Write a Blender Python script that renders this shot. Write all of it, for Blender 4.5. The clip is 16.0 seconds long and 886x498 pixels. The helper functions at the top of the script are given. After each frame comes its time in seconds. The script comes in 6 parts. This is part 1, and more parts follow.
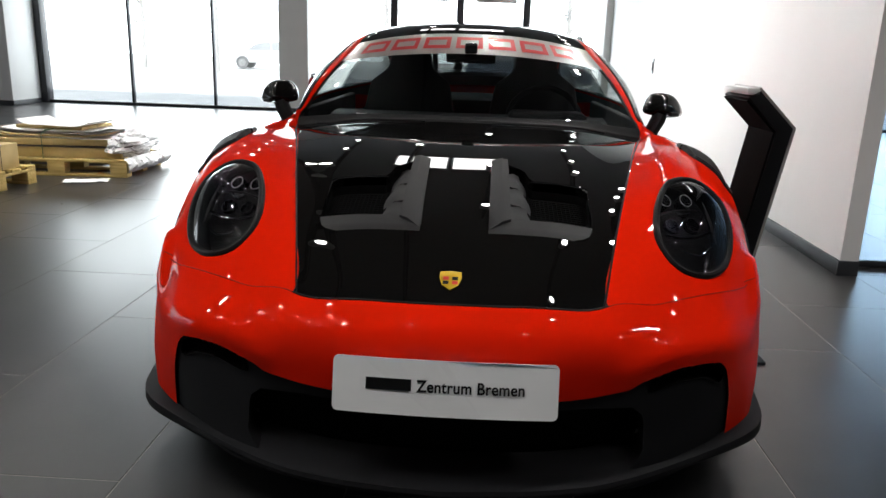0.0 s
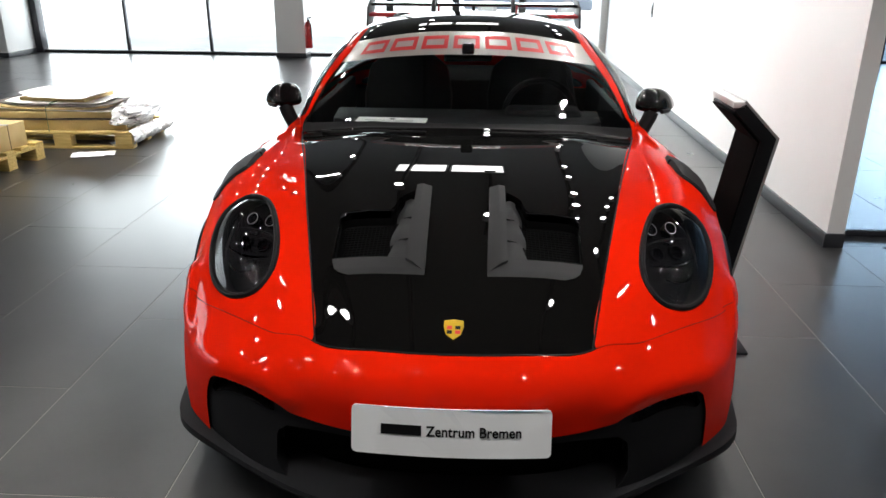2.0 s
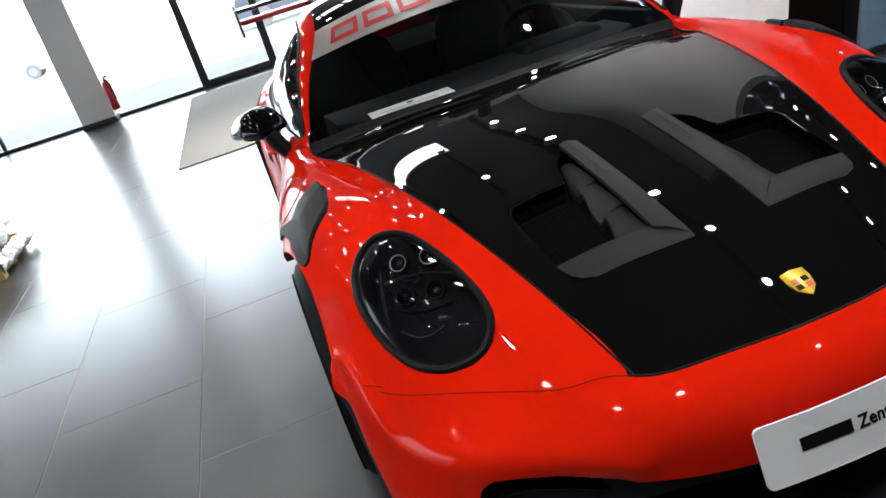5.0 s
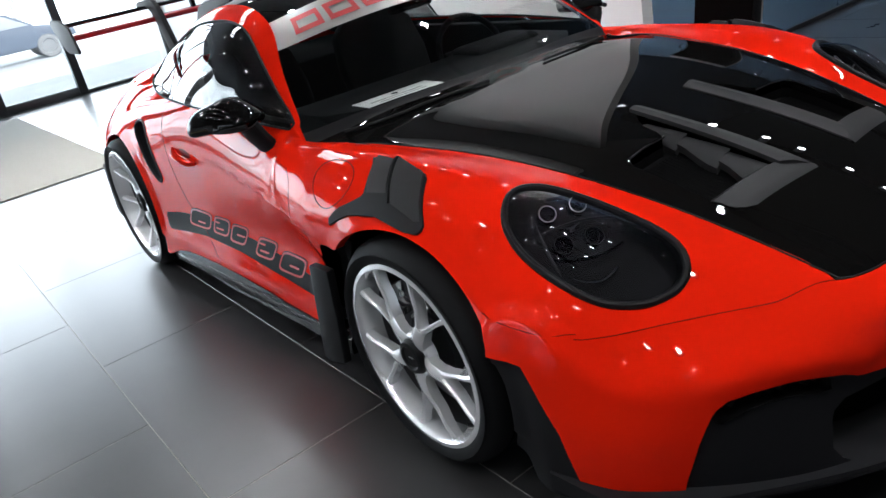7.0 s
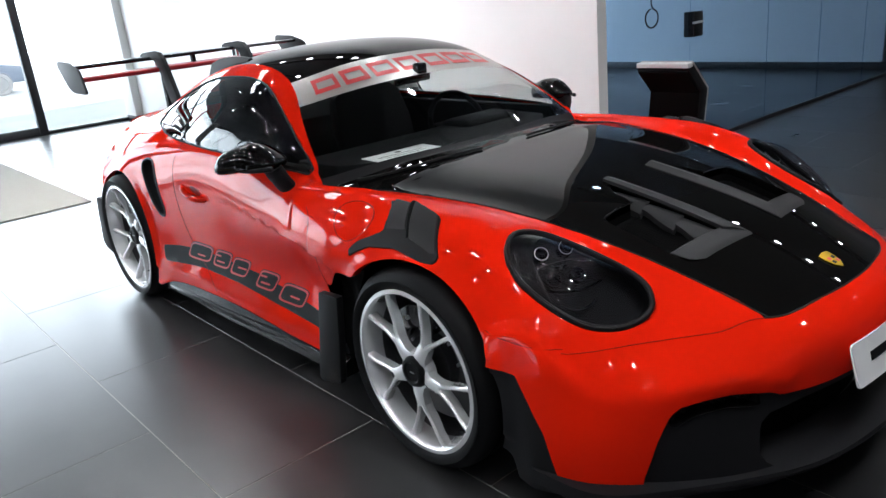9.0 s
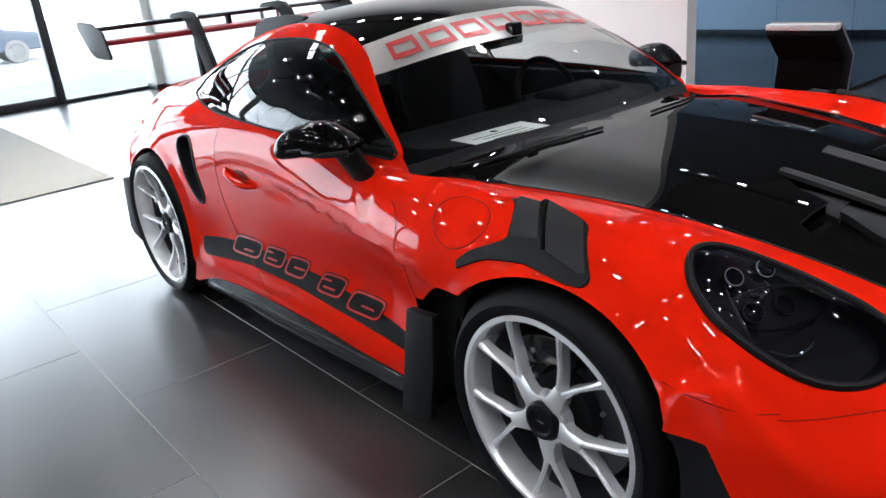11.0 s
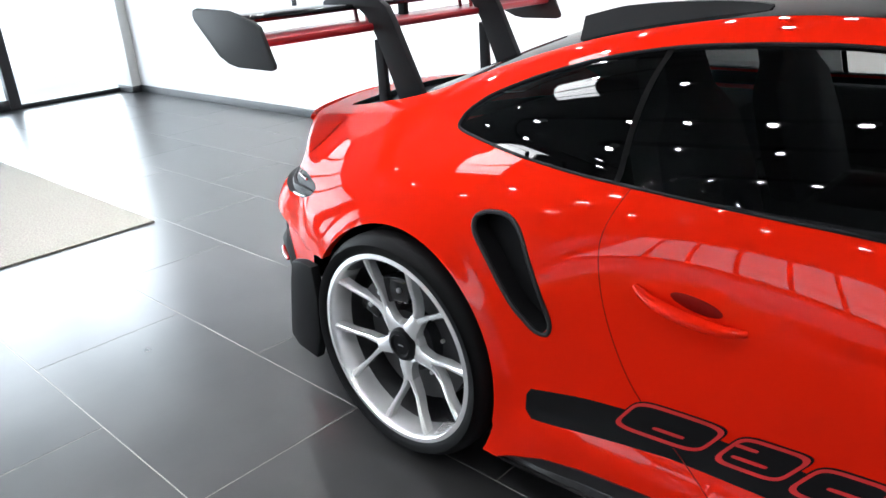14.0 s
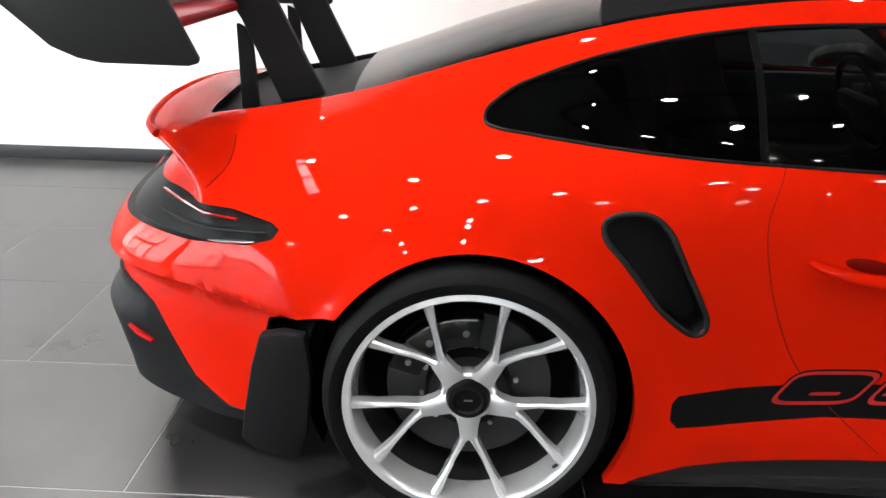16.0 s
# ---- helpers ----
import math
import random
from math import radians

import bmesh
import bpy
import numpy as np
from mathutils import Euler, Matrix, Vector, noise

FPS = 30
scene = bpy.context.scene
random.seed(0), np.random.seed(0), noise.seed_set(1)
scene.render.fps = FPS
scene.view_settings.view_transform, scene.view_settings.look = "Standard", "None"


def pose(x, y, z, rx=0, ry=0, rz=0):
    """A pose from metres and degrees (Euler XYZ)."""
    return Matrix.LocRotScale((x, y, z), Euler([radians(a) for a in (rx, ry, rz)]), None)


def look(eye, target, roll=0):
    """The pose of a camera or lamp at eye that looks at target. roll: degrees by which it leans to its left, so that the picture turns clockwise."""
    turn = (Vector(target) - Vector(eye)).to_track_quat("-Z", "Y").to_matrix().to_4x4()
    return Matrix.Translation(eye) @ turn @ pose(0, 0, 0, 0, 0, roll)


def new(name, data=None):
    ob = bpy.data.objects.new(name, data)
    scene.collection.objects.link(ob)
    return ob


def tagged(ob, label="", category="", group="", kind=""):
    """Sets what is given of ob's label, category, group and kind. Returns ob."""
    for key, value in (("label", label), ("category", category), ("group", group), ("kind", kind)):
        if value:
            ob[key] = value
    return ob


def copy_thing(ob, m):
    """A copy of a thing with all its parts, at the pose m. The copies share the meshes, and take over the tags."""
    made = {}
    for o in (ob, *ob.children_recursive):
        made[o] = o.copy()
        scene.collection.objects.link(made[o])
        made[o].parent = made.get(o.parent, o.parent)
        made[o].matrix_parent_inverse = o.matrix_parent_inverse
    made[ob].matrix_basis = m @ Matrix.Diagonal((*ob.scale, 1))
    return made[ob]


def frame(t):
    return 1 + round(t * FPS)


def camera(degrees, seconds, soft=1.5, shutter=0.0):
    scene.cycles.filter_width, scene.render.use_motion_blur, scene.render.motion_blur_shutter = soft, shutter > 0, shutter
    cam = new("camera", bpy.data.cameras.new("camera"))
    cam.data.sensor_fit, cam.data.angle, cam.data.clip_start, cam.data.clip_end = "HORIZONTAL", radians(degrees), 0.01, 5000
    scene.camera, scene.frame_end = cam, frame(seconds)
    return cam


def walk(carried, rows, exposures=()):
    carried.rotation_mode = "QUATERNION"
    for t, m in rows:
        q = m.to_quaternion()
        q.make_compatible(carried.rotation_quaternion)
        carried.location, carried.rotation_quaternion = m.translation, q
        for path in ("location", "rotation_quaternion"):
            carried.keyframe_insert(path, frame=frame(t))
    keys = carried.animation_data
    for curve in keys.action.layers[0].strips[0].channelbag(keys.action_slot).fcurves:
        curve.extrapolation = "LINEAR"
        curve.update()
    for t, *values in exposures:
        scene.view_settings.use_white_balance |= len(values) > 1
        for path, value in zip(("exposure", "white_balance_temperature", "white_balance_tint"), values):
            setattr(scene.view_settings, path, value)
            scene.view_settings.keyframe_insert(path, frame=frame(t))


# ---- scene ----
cam = camera(61.1, 16.0)
PATH = [
    (0, (0.057, -2.576, 1.14), (-0.028, -0.645, 0.627), 1.9),
    (0.5, (0.053, -2.613, 1.368), (-0.039, -0.755, 0.634), 1.2),
    (1, (0.055, -2.641, 1.504), (-0.048, -0.773, 0.799), -0.1),
    (1.5, (0.057, -2.644, 1.509), (-0.037, -0.775, 0.804), 0.2),
    (2, (0.052, -2.646, 1.509), (-0.032, -0.777, 0.802), 0.5),
    (2.5, (0.053, -2.64, 1.496), (-0.021, -0.771, 0.788), -0.1),
    (3, (0.046, -2.594, 1.482), (-0.02, -0.719, 0.788), -1.2),
    (3.5, (-0.125, -2.479, 1.446), (-0.186, -0.613, 0.728), -3.0),
    (4, (-0.377, -2.376, 1.44), (-0.359, -0.504, 0.737), -6.1),
    (4.2, (-0.463, -2.295, 1.422), (-0.434, -0.427, 0.708), -8.7),
    (6.3, (-1.524, -1.64, 1.437), (-0.677, -0.045, 0.576), -20.0),
    (6.5, (-1.613, -1.61, 1.398), (-0.698, -0.03, 0.582), -16.3),
    (7, (-1.777, -1.529, 1.395), (-0.757, -0.007, 0.595), -12.0),
    (7.5, (-2.014, -1.577, 1.43), (-0.849, -0.119, 0.709), -8.0),
    (8, (-2.162, -1.684, 1.454), (-0.929, -0.254, 0.795), -6.1),
    (8.2, (-2.183, -1.71, 1.455), (-0.948, -0.272, 0.818), -6.3),
    (10.3, (-2.166, -1.508, 1.42), (-0.972, -0.045, 0.762), -4.6),
    (10.5, (-2.108, -1.38, 1.4), (-0.916, 0.085, 0.743), -6.1),
    (11, (-2.044, -1.082, 1.399), (-0.875, 0.377, 0.688), -5.6),
    (11.5, (-2.061, -0.751, 1.42), (-0.896, 0.712, 0.711), -5.8),
    (12, (-2.019, -0.445, 1.408), (-0.851, 1.01, 0.688), -5.6),
    (12.5, (-1.996, -0.063, 1.401), (-0.818, 1.385, 0.683), -4.4),
    (13, (-2.068, 0.262, 1.415), (-0.826, 1.657, 0.699), -3.9),
    (13.5, (-2.093, 0.653, 1.407), (-0.815, 2.011, 0.684), -5.4),
    (14, (-2.163, 1.01, 1.4), (-0.842, 2.319, 0.664), -4.1),
    (14.5, (-2.242, 1.385, 1.397), (-0.757, 2.491, 0.642), -2.8),
    (15, (-2.268, 1.736, 1.369), (-0.663, 2.642, 0.592), -3.2),
    (15.5, (-2.38, 2.121, 1.362), (-0.593, 2.579, 0.591), -0.5),
    (16, (-2.379, 2.479, 1.348), (-0.535, 2.55, 0.578), 1.2),
]
EXPOSURES = [(0.0, -0.2, 6450, 10), (1.0, 0.17, 6450, 10), (2.0, 0.2, 6450, 10), (3.5, 0.2, 6450, 10), (4.2, 0.18, 6350, 10), (6.5, 0.1, 6000, 10), (8.0, 0.15, 6000, 10), (10.5, 0.22, 6000, 10), (12.0, 0.33, 6000, 10), (14.0, 0.45, 6050, 10), (16.0, 0.35, 6450, 10)]
walk(cam, [(t, look(eye, target, roll)) for t, eye, target, roll in PATH], EXPOSURES)

# ---- light ----
world = bpy.data.worlds.new("daylight")
scene.world = world
world.use_nodes = True
wn = world.node_tree.nodes
sky = wn.new("ShaderNodeTexSky")
sky.sky_type, sky.sun_disc = "NISHITA", False
sky.sun_elevation, sky.sun_rotation = radians(35), radians(170)
wn["Background"].inputs["Strength"].default_value = 0.12
world.node_tree.links.new(sky.outputs["Color"], wn["Background"].inputs["Color"])


def area_lamp(name, x, y, z, rx, rz, sx, sy, watts, colour=(1, 1, 1)):
    d = bpy.data.lights.new(name, "AREA")
    d.shape, d.size, d.size_y, d.energy, d.color = "RECTANGLE", sx, sy, watts, colour
    ob = new(name, d)
    ob.matrix_basis = pose(x, y, z, rx, 0, rz)
    return ob


sun = bpy.data.lights.new("sun", "SUN")
sun.energy, sun.angle, sun.color = 4.5, radians(0.5), (1.0, 0.97, 0.92)
new("sun", sun).matrix_basis = look((0, 0, 30), (-0.15, 0.8, 29.43))

# daylight through the glazed front (faces into the hall, -y)
area_lamp("window_light", -2.9, 11.05, 1.7, -90, 0, 9.6, 3.0, 270, (0.88, 0.95, 1.0))
# lamp in unseen added glazing, to light the room behind the partition
area_lamp("window_light", 5.4, 11.05, 1.7, -90, 0, 6.0, 3.0, 270, (0.95, 0.98, 1.0))
area_lamp("window_light", -19.4, 4.6, 1.9, -90, 90, 12.0, 3.2, 230, (0.95, 0.98, 1.0))

# ---- materials ----


def material(name, colour, rough=0.5, metal=0.0, coat=0.0, spec=0.5):
    m = bpy.data.materials.new(name)
    m.use_nodes = True
    b = m.node_tree.nodes["Principled BSDF"]
    b.inputs["Base Color"].default_value = (*colour, 1)
    b.inputs["Roughness"].default_value = rough
    b.inputs["Metallic"].default_value = metal
    b.inputs["Coat Weight"].default_value = coat
    b.inputs["Coat Roughness"].default_value = 0.03
    b.inputs["Coat IOR"].default_value = 1.4
    b.inputs["Specular IOR Level"].default_value = spec
    return m


def link(m, a, b):
    m.node_tree.links.new(a, b)


def vary(m, scale, low, high, detail=4.0, rough=None, stretch=(1, 1, 1), coords="Object"):
    """Mix the base colour between two tones by noise, and the roughness too."""
    n = m.node_tree.nodes
    tc, mp, nz, rp = n.new("ShaderNodeTexCoord"), n.new("ShaderNodeMapping"), n.new("ShaderNodeTexNoise"), n.new("ShaderNodeValToRGB")
    mp.inputs["Scale"].default_value = stretch
    nz.inputs["Scale"].default_value, nz.inputs["Detail"].default_value = scale, detail
    rp.color_ramp.elements[0].position, rp.color_ramp.elements[1].position = 0.3, 0.7
    rp.color_ramp.elements[0].color, rp.color_ramp.elements[1].color = (*low, 1), (*high, 1)
    link(m, n.new("ShaderNodeNewGeometry").outputs["Position"] if coords == "World" else tc.outputs[coords], mp.inputs["Vector"])
    link(m, mp.outputs["Vector"], nz.inputs["Vector"])
    link(m, nz.outputs["Fac"], rp.inputs["Fac"])
    b = n["Principled BSDF"]
    link(m, rp.outputs["Color"], b.inputs["Base Color"])
    if rough:
        mr = n.new("ShaderNodeMapRange")
        mr.inputs["To Min"].default_value, mr.inputs["To Max"].default_value = rough
        link(m, nz.outputs["Fac"], mr.inputs["Value"])
        link(m, mr.outputs["Result"], b.inputs["Roughness"])
    return nz


def bump(m, scale, strength, distance=0.002, detail=3.0):
    n = m.node_tree.nodes
    tc, nz, bp = n.new("ShaderNodeTexCoord"), n.new("ShaderNodeTexNoise"), n.new("ShaderNodeBump")
    nz.inputs["Scale"].default_value, nz.inputs["Detail"].default_value = scale, detail
    bp.inputs["Strength"].default_value, bp.inputs["Distance"].default_value = strength, distance
    link(m, tc.outputs["Object"], nz.inputs["Vector"])
    link(m, nz.outputs["Fac"], bp.inputs["Height"])
    link(m, bp.outputs["Normal"], n["Principled BSDF"].inputs["Normal"])


def pane(name, tint, gloss_rough=0.0, ior=1.5):
    """A thin pane: light passes straight through, tinted, with a mirror-like gloss that grows towards grazing view."""
    m = bpy.data.materials.new(name)
    m.use_nodes = True
    n = m.node_tree.nodes
    n.remove(n["Principled BSDF"])
    tr, gl, mx, lw = n.new("ShaderNodeBsdfTransparent"), n.new("ShaderNodeBsdfGlossy"), n.new("ShaderNodeMixShader"), n.new("ShaderNodeLayerWeight")
    pw, ma = n.new("ShaderNodeMath"), n.new("ShaderNodeMath")
    tr.inputs["Color"].default_value = (*tint, 1)
    gl.inputs["Roughness"].default_value = gloss_rough
    f0 = ((ior - 1) / (ior + 1)) ** 2
    lw.inputs["Blend"].default_value = 0.5
    pw.operation, ma.operation = "POWER", "MULTIPLY_ADD"
    pw.inputs[1].default_value, ma.inputs[1].default_value, ma.inputs[2].default_value = 5.0, 1 - f0, f0
    link(m, lw.outputs["Facing"], pw.inputs[0])
    link(m, pw.outputs[0], ma.inputs[0])
    link(m, ma.outputs[0], mx.inputs["Fac"])
    link(m, tr.outputs["BSDF"], mx.inputs[1])
    link(m, gl.outputs["BSDF"], mx.inputs[2])
    link(m, mx.outputs["Shader"], n["Material Output"].inputs["Surface"])
    return m


def glow(name, colour, strength):
    m = bpy.data.materials.new(name)
    m.use_nodes = True
    b = m.node_tree.nodes["Principled BSDF"]
    b.inputs["Base Color"].default_value = (*colour, 1)
    b.inputs["Emission Color"].default_value = (*colour, 1)
    b.inputs["Emission Strength"].default_value = strength
    return m


RED = material("glossy_red_paint", (0.70, 0.013, 0.002), 0.5, 0.0, 0.6, 0.0)
CARBON = material("lacquered_carbon", (0.012, 0.012, 0.013), 0.6, 0.0, 0.7, 0.0)
vary(CARBON, 900, (0.002, 0.002, 0.0022), (0.006, 0.0056, 0.005), 1.0)
for lacquer in (CARBON, RED):
    lacquer.node_tree.nodes["Principled BSDF"].inputs["Coat IOR"].default_value = 1.37
    lacquer.node_tree.nodes["Principled BSDF"].inputs["Coat Roughness"].default_value = 0.008
GLOSS_BLACK = material("gloss_black", (0.008, 0.008, 0.009), 0.12, 0.0, 0.6)
MATT_BLACK = material("matt_black_plastic", (0.008, 0.008, 0.009), 0.6, spec=0.16)
bump(MATT_BLACK, 600, 0.15, 0.0005)
GREY_PLASTIC = material("dark_grey_plastic", (0.015, 0.0146, 0.0152), 0.55, spec=0.22)
bump(GREY_PLASTIC, 700, 0.15, 0.0005)
SATIN_TRIM = material("satin_grey_sill_trim", (0.022, 0.0215, 0.022), 0.26, spec=0.55)
bump(SATIN_TRIM, 500, 0.08, 0.0004)
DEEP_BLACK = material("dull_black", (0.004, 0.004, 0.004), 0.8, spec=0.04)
SEAM = material("dark_red_seam", (0.16, 0.005, 0.003), 0.5, spec=0.1)
RUBBER = material("tyre_rubber", (0.004, 0.004, 0.0045), 0.65, spec=0.14)
bump(RUBBER, 120, 0.1, 0.001)
SILVER = material("silver_wheel_lacquer", (0.97, 0.97, 0.98), 0.27, 0.66, 0.6)
bump(SILVER, 900, 0.05, 0.0003)
DISC = material("brake_disc", (0.035, 0.035, 0.037), 0.5, 0.5)
STEEL = material("steel", (0.5, 0.5, 0.5), 0.3, 1.0)
CHROME = material("chrome", (0.75, 0.75, 0.76), 0.08, 1.0)
GOLD = material("gold_enamel", (0.85, 0.55, 0.04), 0.25, 0.4, 0.6)
WHITE_PLATE = material("white_plate", (0.78, 0.78, 0.77), 0.4)
INK = material("black_ink", (0.006, 0.006, 0.0065), 0.5, spec=0.12)
SILVER_FILM = material("silver_grey_film", (0.42, 0.40, 0.38), 0.3, 0.3, 0.5)
RED_FILM = material("red_film", (0.55, 0.02, 0.02), 0.35, 0.0, 0.5)
WING_RED = material("dark_red_lacquer", (0.26, 0.006, 0.012), 0.35, 0.0, 0.6)
RED_LENS = material("red_lens", (0.35, 0.005, 0.005), 0.1, 0.0, 1.0)
SCREEN_GLASS = pane("windscreen_glass", (0.82, 0.85, 0.84), 0.0, 1.5)
SMOKE_GLASS = pane("tinted_car_glass", (0.70, 0.73, 0.72), 0.0, 1.5)
DARK_GLASS = pane("privacy_glass", (0.10, 0.11, 0.11), 0.0, 1.5)
LENS_GLASS = pane("headlight_glass", (0.62, 0.62, 0.64), 0.0, 1.55)
CABIN = material("black_cabin_trim", (0.008, 0.008, 0.009), 0.7, spec=0.12)
PAPER = material("white_paper", (0.9, 0.9, 0.89), 0.6)
WALL = material("white_wall_paint", (0.80, 0.79, 0.77), 0.6)
vary(WALL, 1.2, (0.78, 0.77, 0.75), (0.82, 0.81, 0.79), 6)
bump(WALL, 250, 0.1, 0.001)
SKIRT = material("anthracite_skirting", (0.03, 0.032, 0.036), 0.4)
TILE = material("anthracite_floor_tile", (0.05, 0.049, 0.048), 0.3, spec=0.72)
GROUT = material("light_grey_grout", (0.27, 0.255, 0.235), 0.9)
FRAME = material("black_window_frame", (0.02, 0.02, 0.024), 0.4)
DAY_GLASS = pane("clear_window_glass", (0.95, 0.97, 0.97), 0.0, 1.3)
BLUE_GLASS = pane("bluish_partition_glass", (0.60, 0.70, 0.80), 0.02, 1.45)
OUTSIDE = glow("bright_daylight_outside", (0.95, 0.98, 1.0), 4.0)
SOUTH = material("grey_wall_paint", (0.22, 0.22, 0.23), 0.6)
vary(SOUTH, 1.5, (0.16, 0.16, 0.165), (0.20, 0.20, 0.20), 5)
PAVING = material("pale_paving", (0.62, 0.61, 0.58), 0.9)
vary(PAVING, 0.8, (0.70, 0.70, 0.69), (0.82, 0.82, 0.80), 6)
LED = glow("led_panel", (1.0, 0.98, 0.95), 14.0)
SPOT = glow("spot_lens", (1.0, 0.97, 0.92), 150.0)
WEST_SKY = glow("soft_daylight_outside", (0.93, 0.97, 1.0), 0.9)
WOOD = material("pale_pallet_wood", (0.5, 0.33, 0.15), 0.7)
CARD = material("brown_cardboard", (0.42, 0.28, 0.14), 0.8)
WRAP = material("clear_wrapping_film", (0.62, 0.62, 0.62), 0.25, 0.0, 0.5)
MAT = material("beige_door_mat", (0.36, 0.33, 0.26), 0.95)
RED_STEEL = material("red_extinguisher", (0.45, 0.015, 0.012), 0.3, 0, 0.5)
BLUE_WALL = material("grey_blue_wall", (0.50, 0.56, 0.64), 0.5)
vary(BLUE_WALL, 1.0, (0.66, 0.71, 0.76), (0.72, 0.76, 0.80), 5)
CEILING = material("dark_ceiling", (0.20, 0.20, 0.21), 0.8, spec=0.2)


def tile_look(m):
    n = m.node_tree.nodes
    oi = n.new("ShaderNodeObjectInfo")
    nz = vary(m, 2.2, (0.014, 0.0137, 0.0141), (0.034, 0.0332, 0.0336), 5, (0.25, 0.33), coords="World")
    hs = n.new("ShaderNodeHueSaturation")
    mr = n.new("ShaderNodeMapRange")
    mr.inputs["To Min"].default_value, mr.inputs["To Max"].default_value = 0.9, 1.1
    link(m, oi.outputs["Random"], mr.inputs["Value"])
    link(m, mr.outputs["Result"], hs.inputs["Value"])
    ramp = [x for x in n if x.bl_idname == "ShaderNodeValToRGB"][0]
    link(m, ramp.outputs["Color"], hs.inputs["Color"])
    link(m, hs.outputs["Color"], n["Principled BSDF"].inputs["Base Color"])
    bump(m, 30, 0.08, 0.001, 4.0)


tile_look(TILE)

# ---- building helpers ----


def mesh_of(name, verts, faces, mat, smooth=False):
    me = bpy.data.meshes.new(name)
    me.from_pydata([tuple(v) for v in verts], [], [tuple(f) for f in faces])
    if mat:
        me.materials.append(mat)
    if smooth:
        me.polygons.foreach_set("use_smooth", [True] * len(me.polygons))
    me.update()
    return me


def part(name, bm, mat, parent=None, label="", smooth=True, sharp=35):
    """Link a bmesh as one mesh object, under a thing or a part."""
    me = bpy.data.meshes.new(name)
    bm.normal_update()
    bm.to_mesh(me)
    bm.free()
    me.materials.append(mat)
    if smooth:
        me.polygons.foreach_set("use_smooth", [True] * len(me.polygons))
        me.set_sharp_from_angle(angle=radians(sharp))
    ob = new(name, me)
    if parent:
        ob.parent = parent
    if label:
        ob["label"] = label
    return ob


def thing(name, label, category, group="", kind="", at=(0, 0, 0), rz=0):
    ob = new(name)
    ob.empty_display_size = 0.1
    ob.matrix_basis = pose(*at, 0, 0, rz)
    return tagged(ob, label, category, group, kind)


def box(x0, x1, y0, y1, z0, z1, bevel=0.0, seg=2, bm=None):
    """A box, its edges bevelled."""
    own = bmesh.new()
    bmesh.ops.create_cube(own, size=1)
    for v in own.verts:
        v.co = Vector((x0 + (v.co.x + 0.5) * (x1 - x0), y0 + (v.co.y + 0.5) * (y1 - y0), z0 + (v.co.z + 0.5) * (z1 - z0)))
    if bevel:
        bmesh.ops.bevel(own, geom=own.edges[:], offset=bevel, segments=seg, affect="EDGES", profile=0.5)
    return join(bm, own) if bm else own


def join(bm, other):
    """Add the faces of another bmesh to bm."""
    made = {v: bm.verts.new(v.co) for v in other.verts}
    for f in other.faces:
        bm.faces.new([made[v] for v in f.verts])
    other.free()
    return bm


def moved(bm, m):
    bmesh.ops.transform(bm, matrix=m, verts=bm.verts[:])
    return bm


def prism(outline, depth, axis="z", bevel=0.0, seg=2):
    """A flat outline in two axes, extruded along the third from 0 to depth."""
    put = {"z": lambda a, b: (a, b, 0), "x": lambda a, b: (0, a, b), "y": lambda a, b: (a, 0, b)}[axis]
    step = {"z": (0, 0, depth), "x": (depth, 0, 0), "y": (0, depth, 0)}[axis]
    bm = bmesh.new()
    f = bm.faces.new([bm.verts.new(put(*p)) for p in outline])
    out = bmesh.ops.extrude_face_region(bm, geom=[f])
    bmesh.ops.translate(bm, vec=step, verts=[g for g in out["geom"] if isinstance(g, bmesh.types.BMVert)])
    bmesh.ops.recalc_face_normals(bm, faces=bm.faces[:])
    if bevel:
        edges = [e for e in bm.edges if len(e.link_faces) == 2 and e.calc_face_angle() > 0.4]
        bmesh.ops.bevel(bm, geom=edges, offset=bevel, segments=seg, affect="EDGES", profile=0.5)
    return bm


def lathe(profile, n=64, closed=False, bm=None):
    """Turn (radius, x) pairs round the x axis."""
    bm = bm or bmesh.new()
    rings = []
    for r, x in profile:
        rings.append([bm.verts.new((x, r * math.cos(a), r * math.sin(a))) for a in (2 * math.pi * i / n for i in range(n))])
    pairs = list(zip(rings, rings[1:])) + ([(rings[-1], rings[0])] if closed else [])
    for a, b in pairs:
        for i in range(n):
            bm.faces.new((a[i], a[(i + 1) % n], b[(i + 1) % n], b[i]))
    bmesh.ops.recalc_face_normals(bm, faces=bm.faces[:])
    return bm


